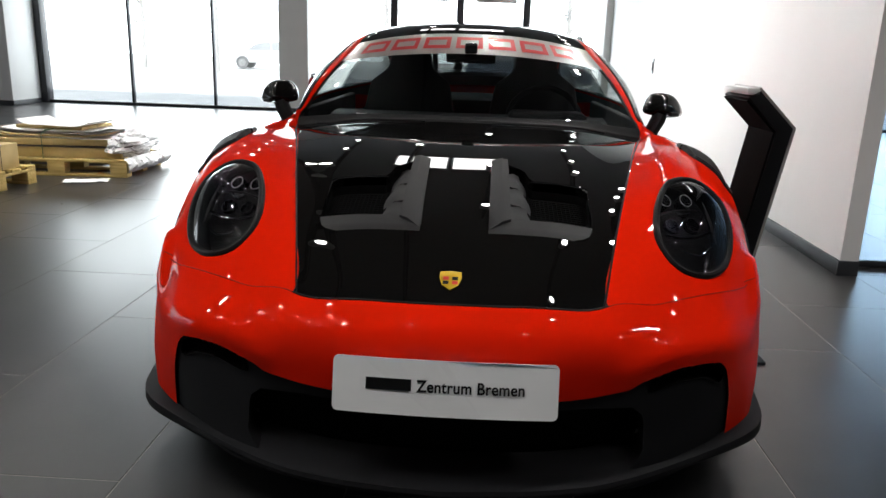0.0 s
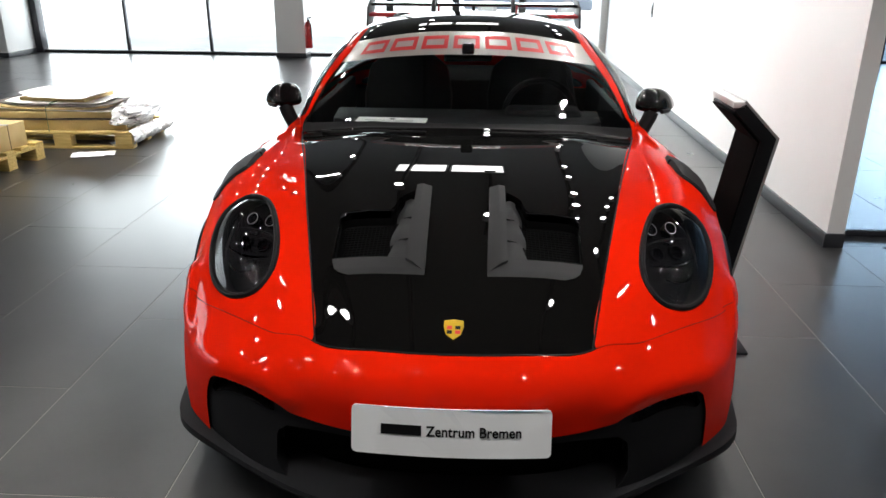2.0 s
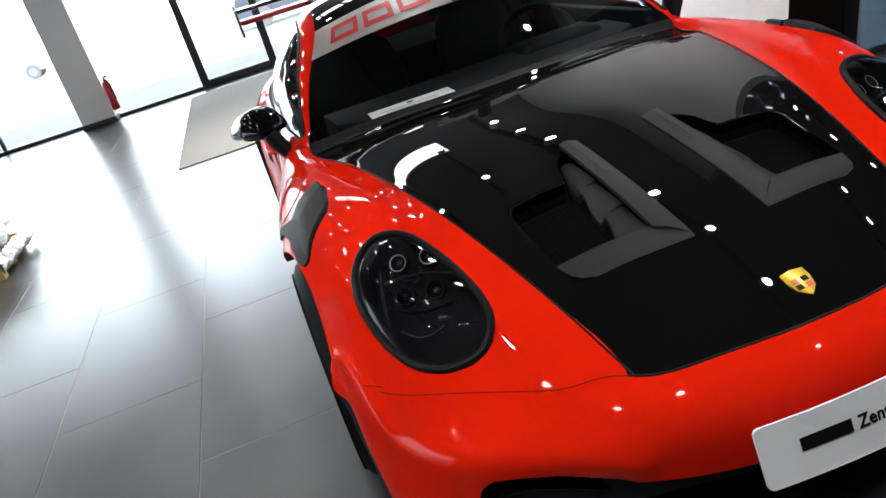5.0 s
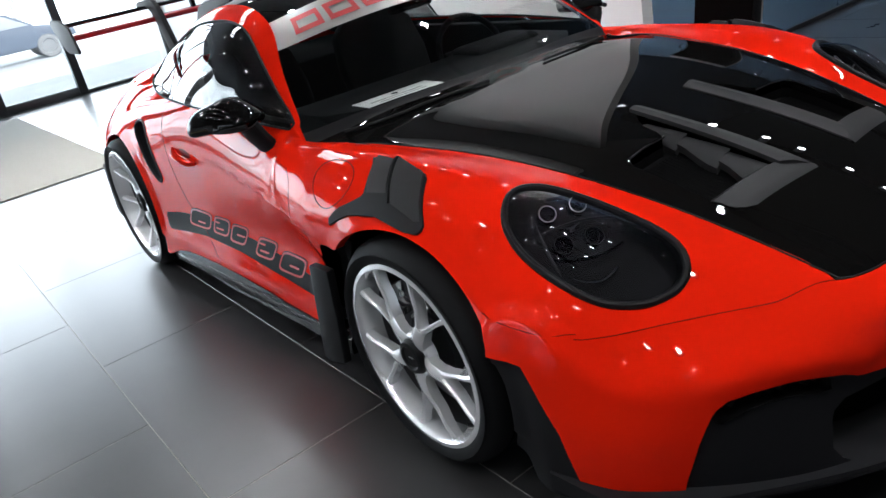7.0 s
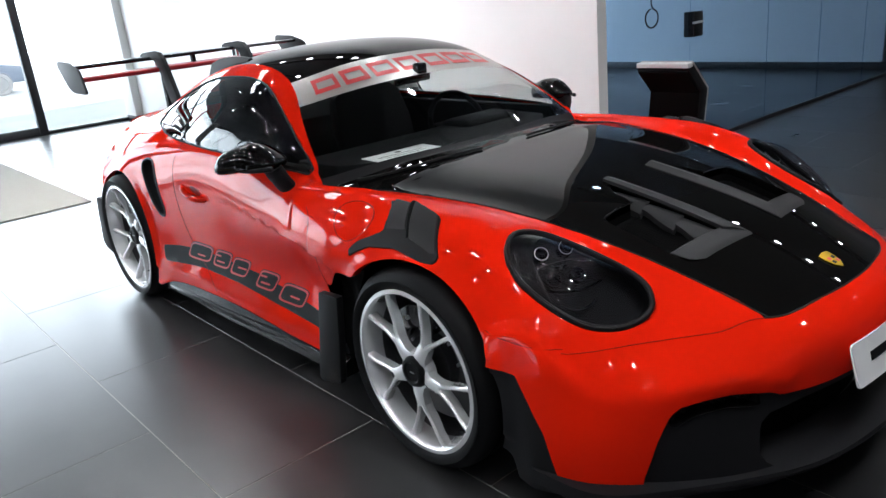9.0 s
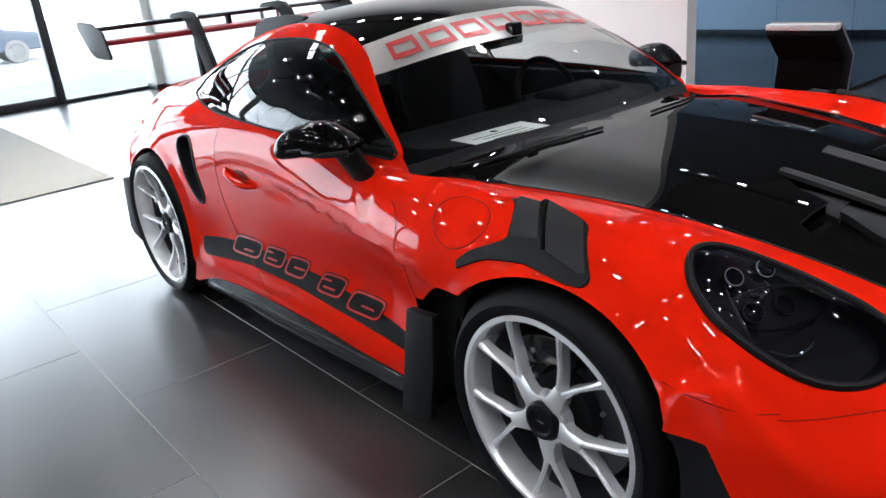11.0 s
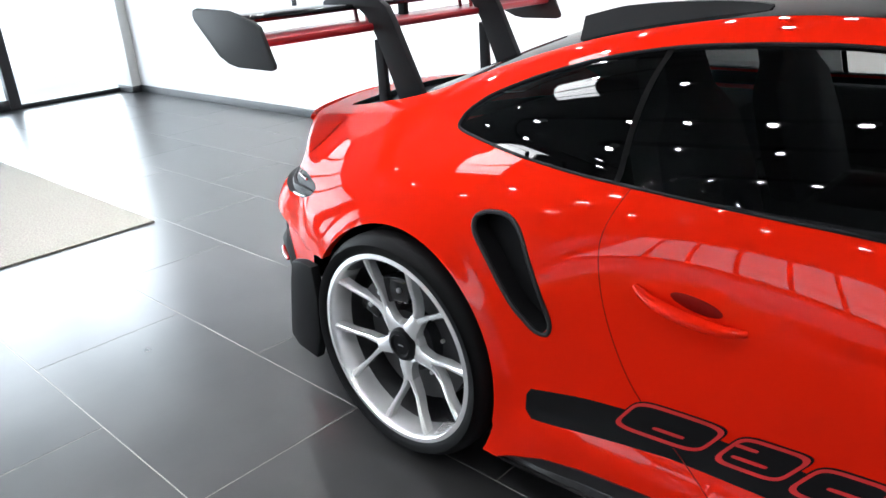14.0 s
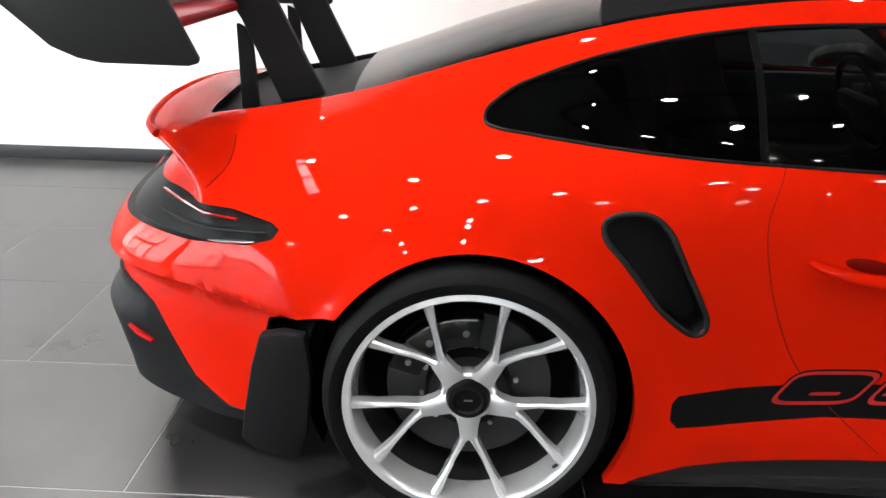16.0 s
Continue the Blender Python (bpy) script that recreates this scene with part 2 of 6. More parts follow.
def tube(points, radius, n=8, closed=False, bm=None, flat=1.0, up=None):
    """A round bar along points; radius may be one number or one for each point."""
    bm = bm or bmesh.new()
    pts = [Vector(p) for p in points]
    rad = radius if isinstance(radius, (list, tuple)) else [radius] * len(pts)
    rings, last = [], None
    for i, p in enumerate(pts):
        a = pts[i - 1] if i or closed else p
        b = pts[(i + 1) % len(pts)] if i + 1 < len(pts) or closed else p
        d = (b - a).normalized()
        side = d.cross(up if up else (last if last else (Vector((0, 0, 1)) if abs(d.z) < 0.9 else Vector((1, 0, 0))))).normalized()
        top = side.cross(d).normalized()
        last = top
        rings.append([bm.verts.new(p + rad[i] * (math.cos(t) * side + flat * math.sin(t) * top)) for t in (2 * math.pi * k / n for k in range(n))])
    for a, b in list(zip(rings, rings[1:])) + ([(rings[-1], rings[0])] if closed else []):
        for k in range(n):
            bm.faces.new((a[k], a[(k + 1) % n], b[(k + 1) % n], b[k]))
    if not closed:
        bm.faces.new(rings[0][::-1]), bm.faces.new(rings[-1])
    bmesh.ops.recalc_face_normals(bm, faces=bm.faces[:])
    return bm


def akima(t, p, u):
    """Values at u of a smooth curve through p at the knots t, with little overshoot."""
    t, p, u = np.asarray(t, float), np.asarray(p, float), np.asarray(u, float)
    m = np.diff(p, axis=0) / np.diff(t)[:, None]
    m = np.vstack([m[:1], m[:1], m, m[-1:], m[-1:]])
    w = np.abs(np.diff(m, axis=0)) + 1e-6 + 0.1 * np.abs(m[1:] + m[:-1]) * 0.5
    d = (w[2:] * m[1:-2] + w[:-2] * m[2:-1]) / (w[2:] + w[:-2])
    k = np.clip(np.searchsorted(t, u, side="right") - 1, 0, len(t) - 2)
    h = (t[k + 1] - t[k])[:, None]
    x = (u - t[k])[:, None] / h
    return (2 * x**3 - 3 * x**2 + 1) * p[k] + (x**3 - 2 * x**2 + x) * h * d[k] + (3 * x**2 - 2 * x**3) * p[k + 1] + (x**3 - x**2) * h * d[k + 1]


def curve(points, n):
    """n points along a smooth curve through the given ones."""
    p = np.array(points, float)
    t = np.r_[0, np.cumsum(np.linalg.norm(np.diff(p, axis=0), axis=1))]
    return akima(t, p, np.linspace(0, t[-1], n))


def inside(poly, a, b):
    """Signed distance of (a, b) to a closed outline: negative within."""
    p = np.asarray(poly, float)
    q = np.roll(p, -1, axis=0)
    pt = np.stack([np.ravel(a), np.ravel(b)], 1)
    best, odd = np.full(len(pt), 1e9), np.zeros(len(pt), bool)
    for (ax, ay), (bx, by) in zip(p, q):
        e = np.array([bx - ax, by - ay])
        w = pt - (ax, ay)
        s = np.clip((w @ e) / (e @ e + 1e-12), 0, 1)
        best = np.minimum(best, np.hypot(*(w - s[:, None] * e).T))
        hit = (ay > pt[:, 1]) != (by > pt[:, 1])
        odd ^= hit & (pt[:, 0] < (bx - ax) * (pt[:, 1] - ay) / (by - ay + 1e-12) + ax)
    return np.where(odd, -best, best).reshape(np.shape(a))


def rounded(points, n=60):
    """A smooth closed outline through the given points."""
    p = np.array(list(points) + [points[0]], float)
    t = np.r_[0, np.cumsum(np.linalg.norm(np.diff(p, axis=0), axis=1))]
    ext_t = np.r_[t[:-1] - t[-1], t, t[1:] + t[-1]]
    ext_p = np.vstack([p[:-1], p, p[1:]])
    return akima(ext_t, ext_p, np.linspace(0, t[-1], n, endpoint=False))

# ---- the hall ----
floor = tagged(part("floor", box(-19.0, 9.4, -6.0, 10.83, -0.12, -0.0012), GROUT, smooth=False),
               "anthracite rectangular floor tiles with pale joints", "floor", kind="structure")

WALL_X = 2.16
wall_east = tagged(part("wall_east", box(WALL_X, WALL_X + 0.1, 1.53, 10.83, -0.004, 3.6), WALL, smooth=False), "smooth white painted wall", "wall", kind="structure")
wall_far_east = tagged(part("wall_far_east", box(8.5, 8.7, 1.77, 10.83, -0.004, 3.6), BLUE_WALL, smooth=False), "grey-blue wall behind the glass partition", "wall", kind="structure")
# unseen walls added to close the hall; their greys shape the car's reflections
wall_near_east = tagged(part("wall_near_east", box(9.2, 9.4, -6.0, 1.9, -0.004, 3.6), SOUTH, smooth=False), "grey painted wall", "wall", kind="structure")
wall_south = tagged(part("wall_south", box(-19.0, 9.4, -6.2, -6.0, -0.004, 3.6), SOUTH, smooth=False), "grey painted wall", "wall", kind="structure")
wall_west = tagged(part("wall_west", box(-19.2, -19.0, -6.2, -1.5, -0.004, 3.6), SKIRT, smooth=False), "dark grey wall", "wall", kind="structure")
ceiling = tagged(part("ceiling", box(-19.2, 9.4, -6.2, 11.0, 3.6, 3.8), CEILING, smooth=False), "dark ceiling above the hall", "ceiling", kind="structure")
tagged(part("wall_corner", box(8.5, 9.4, 1.78, 1.95, -0.004, 3.6), SOUTH, smooth=False), "grey painted wall", "wall", kind="structure")
tagged(part("baseboard", box(8.485, 8.5, 1.78, 10.6, 0.0, 0.1, 0.003), SKIRT), "dark skirting behind the glass partition", "baseboard", kind="structure")
baseboard = tagged(part("baseboard", box(WALL_X - 0.015, WALL_X, 1.53, 10.6, 0.0, 0.085, 0.003), SKIRT), "anthracite skirting board along the white wall", "baseboard", kind="structure")
tagged(part("baseboard", box(WALL_X - 0.015, WALL_X + 0.1, 1.515, 1.53, 0.0, 0.085, 0.003), SKIRT), "anthracite skirting board round the wall's end", "baseboard", kind="structure")
tagged(part("trim", box(WALL_X + 0.1, WALL_X + 0.13, 1.70, 1.80, 0.0, 3.6, 0.004), WALL), "white jamb where the glass meets the wall", "trim", kind="structure")

for ob in [o for o in bpy.data.objects if o.name in ("wall_east", "trim") or (o.name.startswith("baseboard") and o.data.vertices[0].co.x < 4)]:
    for v in ob.data.vertices:
        v.co.x -= 0.085 * (10.83 - v.co.y) / 9.3

# ceiling light panels and spots
def led_panel(x, y, sx, sy):
    t = thing("ceiling_light", "bright white rectangular ceiling light panel", "light", "ceiling light panels", at=(x, y, 3.56))
    part("frame", box(-sx / 2 - 0.02, sx / 2 + 0.02, -sy / 2 - 0.02, sy / 2 + 0.02, 0.005, 0.04, 0.004), STEEL, t)
    part("diffuser", box(-sx / 2, sx / 2, -sy / 2, sy / 2, 0.0, 0.012), LED, t)
    return t


led_panel(-0.58, 4.95, 0.58, 0.62)
led_panel(0.07, 4.95, 0.58, 0.62)


def spot_light():
    t = thing("ceiling_spot", "small round ceiling spot with a bright lens", "light", "ceiling spots")
    bm = lathe([(0.0, 0.0), (0.055, 0.0), (0.06, 0.01), (0.06, 0.13), (0.05, 0.14), (0.0, 0.14)], 20)
    part("housing", moved(bm, pose(0, 0, 0, 0, -90, 0)), WHITE_PLATE, t)
    bm = lathe([(0.0, -0.004), (0.05, -0.004), (0.05, 0.002)], 16)
    part("lens", moved(bm, pose(0, 0, 0, 0, -90, 0)), SPOT, t)
    return t


first_spot = spot_light()
# the spots at y 5.9 and 6.6 are added to brighten floor and wall
RAILS = {1.35: (-2.2, -0.4, 0.45, 1.4, 2.3, 2.8, 3.3, 4.2, 5.1, 6.6), 3.9: (-2.6, -1.4, -0.9, -0.4, 0.3, 0.8, 1.5, 2.3), 8.1: (-2.0, -0.3, 0.3, 0.8), -0.7: (-1.7, 3.4, 6.4), 0.2: (2.6, 4.4),
         -1.9: (-2.0, -1.3, -0.8, 0.3, 1.3, 2.2, 2.8, 3.6, 4.4, 5.9, 7.4), -2.8: (-2.3, -1.5, -0.7, 0.0, 0.9, 1.8, 2.9, 4.1, 5.3), -4.5: (-2.4, -1.7, -1.0, -0.3, 0.4, 1.2, 2.1, 2.9, 3.6, 4.3, 5.0)}
SPOTS = [(x, y) for x, ys in RAILS.items() for y in ys]
first_spot.matrix_basis = pose(*SPOTS[0], 3.3)
for sx, sy in SPOTS[1:]:
    copy_thing(first_spot, pose(sx, sy, 3.3))
for tx, y0, y1 in ((x, ys[0] - 0.3, ys[-1] + 0.3) for x, ys in RAILS.items()):
    rail = thing("light_track", "black ceiling light track", "light track", "light tracks", at=(tx, 0, 3.44))
    part("rail", box(-.018, .018, y0, y1, 0, .16, .003), MATT_BLACK, rail)
# beam watts are uneven: rear ones are raised to brighten floor and wall
for sx, sy, watts in ((1.35, -0.4, 90), (1.35, 1.4, 70), (1.35, 2.8, 70), (1.35, 4.2, 170), (1.35, 5.1, 360), (1.35, 6.6, 560), (-0.7, 3.4, 80), (-1.9, 4.4, 420), (-1.9, 5.9, 400), (-0.7, 6.4, 130), (0.2, 2.6, 50),
                      (-4.5, 5.0, 140), (-4.5, 3.6, 150), (-2.8, 2.9, 110), (3.9, -1.4, 110), (3.9, 0.8, 110), (1.35, -2.2, 75), (-0.7, -1.7, 95), (-1.9, -2.0, 55), (-2.8, 0.0, 40)):
    d = bpy.data.lights.new("spot_beam", "SPOT")
    d.energy, d.spot_size, d.spot_blend, d.shadow_soft_size, d.color = watts, radians(78 if sy > 2.85 and sx < 0 else 100), 0.6, 0.035, (1.0, 0.975, 0.95)
    new("spot_beam", d).matrix_basis = pose(sx, sy, 3.28)

# glazed front at the far end: frame, mullions, panes and a black double door
FY = 10.83


def window(name, x0, x1, mullions, sill=0.05, top=3.5):
    w = tagged(new(name), "tall glazed front with thin dark mullions and bright daylight behind", "window", kind="structure")
    part("window_frame", box(x0, x1, FY - 0.04, FY + 0.06, 0.0, sill, 0.004), FRAME, w)
    part("window_frame", box(x0, x1, FY - 0.04, FY + 0.06, top, 3.6, 0.004), FRAME, w)
    edges = [x0] + list(mullions) + [x1]
    for m in mullions:
        part("mullion", box(m - 0.02, m + 0.02, FY - 0.03, FY + 0.05, sill, top, 0.004), FRAME, w)
    for a, b in zip(edges, edges[1:]):
        p = part("pane", box(a + 0.02, b - 0.02, FY, FY + 0.012, sill, top), DAY_GLASS, w, smooth=False)
        p.visible_shadow = False
    return w


window("window_1", -7.7, -3.3, (-6.17, -4.68))
window("window_2", -2.95, -1.5, ())
window("window_3", 0.8, 2.06, ())
# unseen glazing, added so that daylight reaches the room behind the partition
window("window_6", 2.26, 8.5, (3.8, 5.3, 6.9))
part("window_frame", box(-7.82, -7.7, FY - 0.1, FY + 0.1, 0.0, 3.6, 0.006), FRAME, bpy.data.objects["window_1"])

door = tagged(new("door_1"), "black-framed glass double door, closed", "door", kind="structure")
for x0, x1 in ((-1.56, -1.44), (-0.43, -0.31), (0.70, 0.82)):
    part("door_frame", box(x0, x1, FY - 0.06, FY + 0.06, 0.0, 3.6, 0.006), FRAME, door)
part("door_frame", box(-1.44, 0.70, FY - 0.07, FY + 0.07, 2.02, 2.2, 0.006), FRAME, door)
for x0, x1 in ((-1.44, -0.43), (-0.31, 0.70)):
    part("bottom_rail", box(x0, x1, FY - 0.03, FY + 0.03, 0.0, 0.12, 0.004), FRAME, door)
    p = part("pane", box(x0, x1, FY, FY + 0.012, 0.12, 2.02), DAY_GLASS, door, smooth=False)
    p.visible_shadow = False
    p = part("pane", box(x0, x1, FY, FY + 0.012, 2.2, 3.5), DAY_GLASS, door, smooth=False)
    p.visible_shadow = False
    part("door_closer", box(x0 + 0.2, x1 - 0.12, FY - 0.12, FY - 0.07, 1.93, 2.0, 0.008), STEEL, door)

# columns
def column(name, x0, x1, y0, y1, label):
    c = tagged(new(name), label, "column", kind="structure")
    part("shaft", box(x0, x1, y0, y1, 0.0, 3.6, 0.01), WALL, c)
    part("baseboard", box(x0 - 0.012, x1 + 0.012, y0 - 0.012, y1 + 0.012, 0.0, 0.08, 0.004), SKIRT, c)
    return c


column("column_1", -3.42, -2.92, 10.45, 10.83, "white square column beside the glazed front")
column("column_2", -8.3, -7.82, 9.9, 10.83, "white column at the corner of the glazing")
column("column_3", 2.04, WALL_X, 10.45, 10.83, "white column at the end of the wall")

# side glazing of the hall, to the left
tagged(part("wall_west_low", box(-19.2, -19.0, -1.5, 10.83, -0.004, 0.25), SOUTH, smooth=False), "low grey wall under the side glazing", "wall", kind="structure")
tagged(part("wall_north_west", box(-19.2, -8.3, 10.7, 10.9, -0.004, 3.6), WALL, smooth=False), "white wall beyond the glazed front", "wall", kind="structure")
w = tagged(new("window_4"), "tall glazing with dark frames along the side of the hall", "window", kind="structure")
posts = [-1.5 + 1.01 * k for k in range(13)]
for yy in posts:
    part("mullion", box(-19.1, -19.0, yy - 0.05, yy + 0.05, 0.25, 3.6, 0.004), FRAME, w)
for z0 in (0.25, 1.1, 2.2):
    part("transom", box(-19.1, -19.0, -1.5, 10.62, z0, z0 + 0.08, 0.004), FRAME, w)
for a, b in zip(posts, posts[1:]):
    p = part("pane", box(-19.06, -19.05, a + 0.05, b - 0.05, 0.3, 3.6), DAY_GLASS, w, smooth=False)
    p.visible_shadow = False

backdrop = tagged(part("backdrop", box(-120, 120, 70, 70.2, -2, 50), OUTSIDE, smooth=False), "bright hazy daylight outside", "backdrop", kind="structure")
tagged(part("backdrop", box(-45.2, -45, -40, 60, -2, 30), WEST_SKY, smooth=False), "bright hazy daylight outside", "backdrop", kind="structure")
ground = tagged(part("ground", box(-80, 80, 10.95, 90, -0.3, -0.15), PAVING, smooth=False), "pale paved forecourt outside", "ground", kind="structure")
tagged(part("ground", box(-80, -19.25, -60, 10.95, -0.3, -0.15), PAVING, smooth=False), "pale paved forecourt outside", "ground", kind="structure")

# parked cars and bare trees on the forecourt
FAR_PAINT = [material("pale_far_paint", (0.78, 0.79, 0.80), 0.4, 0, 0.4), material("blue_grey_far_paint", (0.14, 0.17, 0.22), 0.4, 0, 0.4)]
# glass and tyres far too pale: bright outdoor haze put into their colour
FAR_GLASS = material("haze_paled_glass", (0.48, 0.50, 0.52), 0.2)
FAR_TYRE = material("haze_paled_tyre", (0.30, 0.30, 0.30), 0.9)
# bark lightened so the trees fade as if in bright haze
BARK = material("haze_paled_bark", (0.36, 0.34, 0.31), 0.9)
vary(BARK, 14, (0.46, 0.45, 0.44), (0.62, 0.61, 0.60), 4)


def parked_car(x, y, rz, paint, label):
    """A hatchback: body, glasshouse, four wheels."""
    c = thing("parked_car", label, "car", "parked cars", at=(x, y, -0.15), rz=rz)
    side = [(-2.1, .32), (-2.12, .62), (-1.9, .78), (-1.1, .92), (-.45, 1.36), (.7, 1.44), (1.6, 1.34), (2.0, .98), (2.1, .6), (2.06, .32)]
    part("body", moved(prism(side, 1.74, "y", 0.07, 3), Matrix.Translation((0, -.87, 0))), paint, c)
    for sy in (-.885, .865):
        for win in ([(-.98, .96), (-.40, 1.31), (.18, 1.36), (.18, .98)], [(.26, .98), (.26, 1.36), (.75, 1.37), (1.5, 1.27), (1.72, 1.0)]):
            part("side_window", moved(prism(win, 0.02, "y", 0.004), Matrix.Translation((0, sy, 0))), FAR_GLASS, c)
        for wx in (-1.3, 1.3):
            tyre = lathe([(0.0, -.1), (.2, -.1), (.30, -.1), (.32, -.06), (.32, .06), (.30, .1), (.2, .1), (0.0, .1)], 28)
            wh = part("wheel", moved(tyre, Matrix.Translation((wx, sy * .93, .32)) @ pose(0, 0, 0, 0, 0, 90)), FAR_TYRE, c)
            part("rim", moved(lathe([(0.0, .015), (.18, .02), (.2, 0.0)], 20), Matrix.Translation((wx, sy * .93 + math.copysign(.1, sy), .32)) @ pose(0, 0, 0, 0, 0, math.copysign(90, sy))), STEEL, wh)
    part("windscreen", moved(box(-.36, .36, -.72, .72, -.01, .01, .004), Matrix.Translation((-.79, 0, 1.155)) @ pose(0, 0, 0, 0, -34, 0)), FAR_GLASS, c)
    return c


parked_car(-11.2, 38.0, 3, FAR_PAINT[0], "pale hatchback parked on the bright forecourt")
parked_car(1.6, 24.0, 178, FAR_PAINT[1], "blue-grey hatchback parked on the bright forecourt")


def bare_tree(x, y, h, seed):
    t = thing("bare_tree", "leafless tree on the forecourt, washed pale", "tree", "bare trees", at=(x, y, -.15))
    rnd = random.Random(seed)
    bm = bmesh.new()
    twigs = bmesh.new()
    tube([(0, 0, 0), (.03, .02, h * .3), (-.02, .04, h * .62), (.03, 0, h)], [.13, .10, .07, .015], 8, bm=bm)
    for k in range(22):
        z0, a, l = h * rnd.uniform(.22, .9), rnd.uniform(0, 6.28), rnd.uniform(.9, 2.0)
        up = rnd.uniform(.5, 1.1)
        p = [Vector((0, 0, z0)), Vector((math.cos(a) * l * .5, math.sin(a) * l * .5, z0 + up * l * .4)), Vector((math.cos(a + .2) * l, math.sin(a + .2) * l, z0 + up * l))]
        tube(p, [.035, .022, .006], 5, bm=bm)
        for _ in range(5):
            q = p[1].lerp(p[2], rnd.uniform(0, 1))
            d = Vector((rnd.uniform(-.5, .5), rnd.uniform(-.5, .5), rnd.uniform(.1, .6)))
            tube([q, q + d * .6, q + d + Vector((0, 0, .08))], [.010, .007, .003], 4, bm=twigs)
    part("trunk", bm, BARK, t)
    part("twigs", twigs, BARK, t)
    return t


for k, (tx, ty, th) in enumerate(((-11.5, 30.5, 6.6), (-20.0, 31.2, 7.2), (-4.4, 32.6, 6.2), (3.6, 30.8, 7.0), (-16.0, 33.4, 6.6))):
    bare_tree(tx, ty, th, k)

# glass partition beside the wall
g = tagged(new("window_5"), "bluish glass partition with a thin black floor track", "window", kind="structure")
part("floor_track", box(2.215, 8.5, 1.73, 1.77, 0.0, 0.035, 0.004), FRAME, g)
seams = [2.215, 3.6, 4.95, 6.1, 7.3, 8.5]
for a, b in zip(seams, seams[1:]):
    part("pane", box(a + 0.006, b - 0.006, 1.744, 1.756, 0.035, 3.6), BLUE_GLASS, g, smooth=False)
hd = part("lock_case", box(3.58, 3.72, 1.70, 1.80, 0.92, 1.12, 0.01), GLOSS_BLACK, g, "black glass-door lock case")
part("lever", tube([(3.62, 1.68, 1.04), (3.62, 1.65, 1.04), (3.48, 1.65, 1.04)], 0.009), STEEL, hd)

# door mat set on the floor
mat = tagged(part("door_mat", box(-1.75, -0.31, 5.27, 10.2, 0.0005, 0.012, 0.004), MAT), "beige entrance mat lying before the glass doors", "mat")

# ---- the sports car: body shell lofted through guide lines (y, x, z), nose at -y, front axle at y = 0 ----
car = thing("sports_car", "red sports coupe with black bonnet, tall rear wing and silver wheels", "car")

MIDDLE = [(-.985, .12), (-1.005, .27), (-1.025, .405), (-1.035, .465), (-1.01, .53), (-.945, .572), (-.66, .685), (-.30, .772), (.05, .828), (.35, .856),
          (.50, .866), (.53, .88), (.80, 1.06), (1.08, 1.215), (1.45, 1.278), (1.80, 1.264), (2.12, 1.21), (2.46, 1.115), (2.80, .995), (3.10, .918),
          (3.43, .888), (3.305, .785), (3.465, .69), (3.572, .56), (3.46, .17)]
INNER = [(-.95, .30, .12), (-.97, .30, .27), (-.99, .28, .405), (-1.0, .27, .465), (-.98, .24, .525), (-.925, .20, .568), (-.645, .23, .679), (-.30, .27, .77),
         (.05, .31, .827), (.36, .35, .853), (.54, .38, .856), (.575, .38, .874), (.83, .34, 1.048), (1.09, .29, 1.203), (1.45, .27, 1.267), (1.8, .25, 1.254),
         (2.12, .23, 1.2), (2.46, .22, 1.107), (2.8, .21, .989), (3.1, .2, .914), (3.42, .22, .884), (3.29, .25, .782), (3.445, .27, .69), (3.552, .28, .56), (3.44, .28, .17)]
EDGE = [(-.86, .55, .12), (-.88, .55, .27), (-.915, .47, .405), (-.93, .45, .46), (-.92, .41, .515), (-.868, .367, .554), (-.61, .43, .656), (-.28, .51, .75),
        (.06, .59, .80), (.40, .675, .817), (.662, .733, .806), (.69, .733, .84), (.90, .655, 1.01), (1.12, .545, 1.158), (1.45, .50, 1.228), (1.8, .47, 1.215),
        (2.12, .44, 1.163), (2.46, .42, 1.073), (2.8, .40, .965), (3.1, .38, .905), (3.38, .42, .868), (3.24, .46, .77), (3.40, .50, .69), (3.495, .52, .56), (3.40, .52, .17)]
UPPER = [(-.75, .70, .12), (-.78, .70, .27), (-.82, .645, .42), (-.828, .615, .475), (-.79, .56, .535), (-.73, .50, .598), (-.50, .55, .695), (-.24, .61, .782),
         (.06, .67, .824), (.42, .72, .834), (.68, .748, .826), (.71, .75, .856), (.96, .70, 1.01), (1.20, .615, 1.135), (1.45, .575, 1.18), (1.8, .555, 1.155),
         (2.12, .535, 1.102), (2.445, .55, .995), (2.78, .52, .935), (3.06, .47, .895), (3.335, .48, .858), (3.195, .515, .765), (3.335, .60, .69), (3.425, .62, .56), (3.34, .62, .17)]
BELT = [(-.68, .78, .12), (-.70, .78, .27), (-.74, .742, .425), (-.722, .708, .495), (-.64, .65, .572), (-.57, .61, .645), (-.38, .66, .74), (-.18, .715, .80),
        (.08, .75, .832), (.44, .77, .837), (.70, .762, .83), (.735, .762, .846), (1.0, .785, .866), (1.22, .795, .877), (1.45, .795, .889), (1.8, .765, .906),
        (2.12, .69, .922), (2.45, .60, .932), (2.78, .56, .915), (3.04, .51, .88), (3.285, .53, .845), (3.155, .58, .765), (3.24, .68, .69), (3.325, .70, .56), (3.25, .70, .17)]
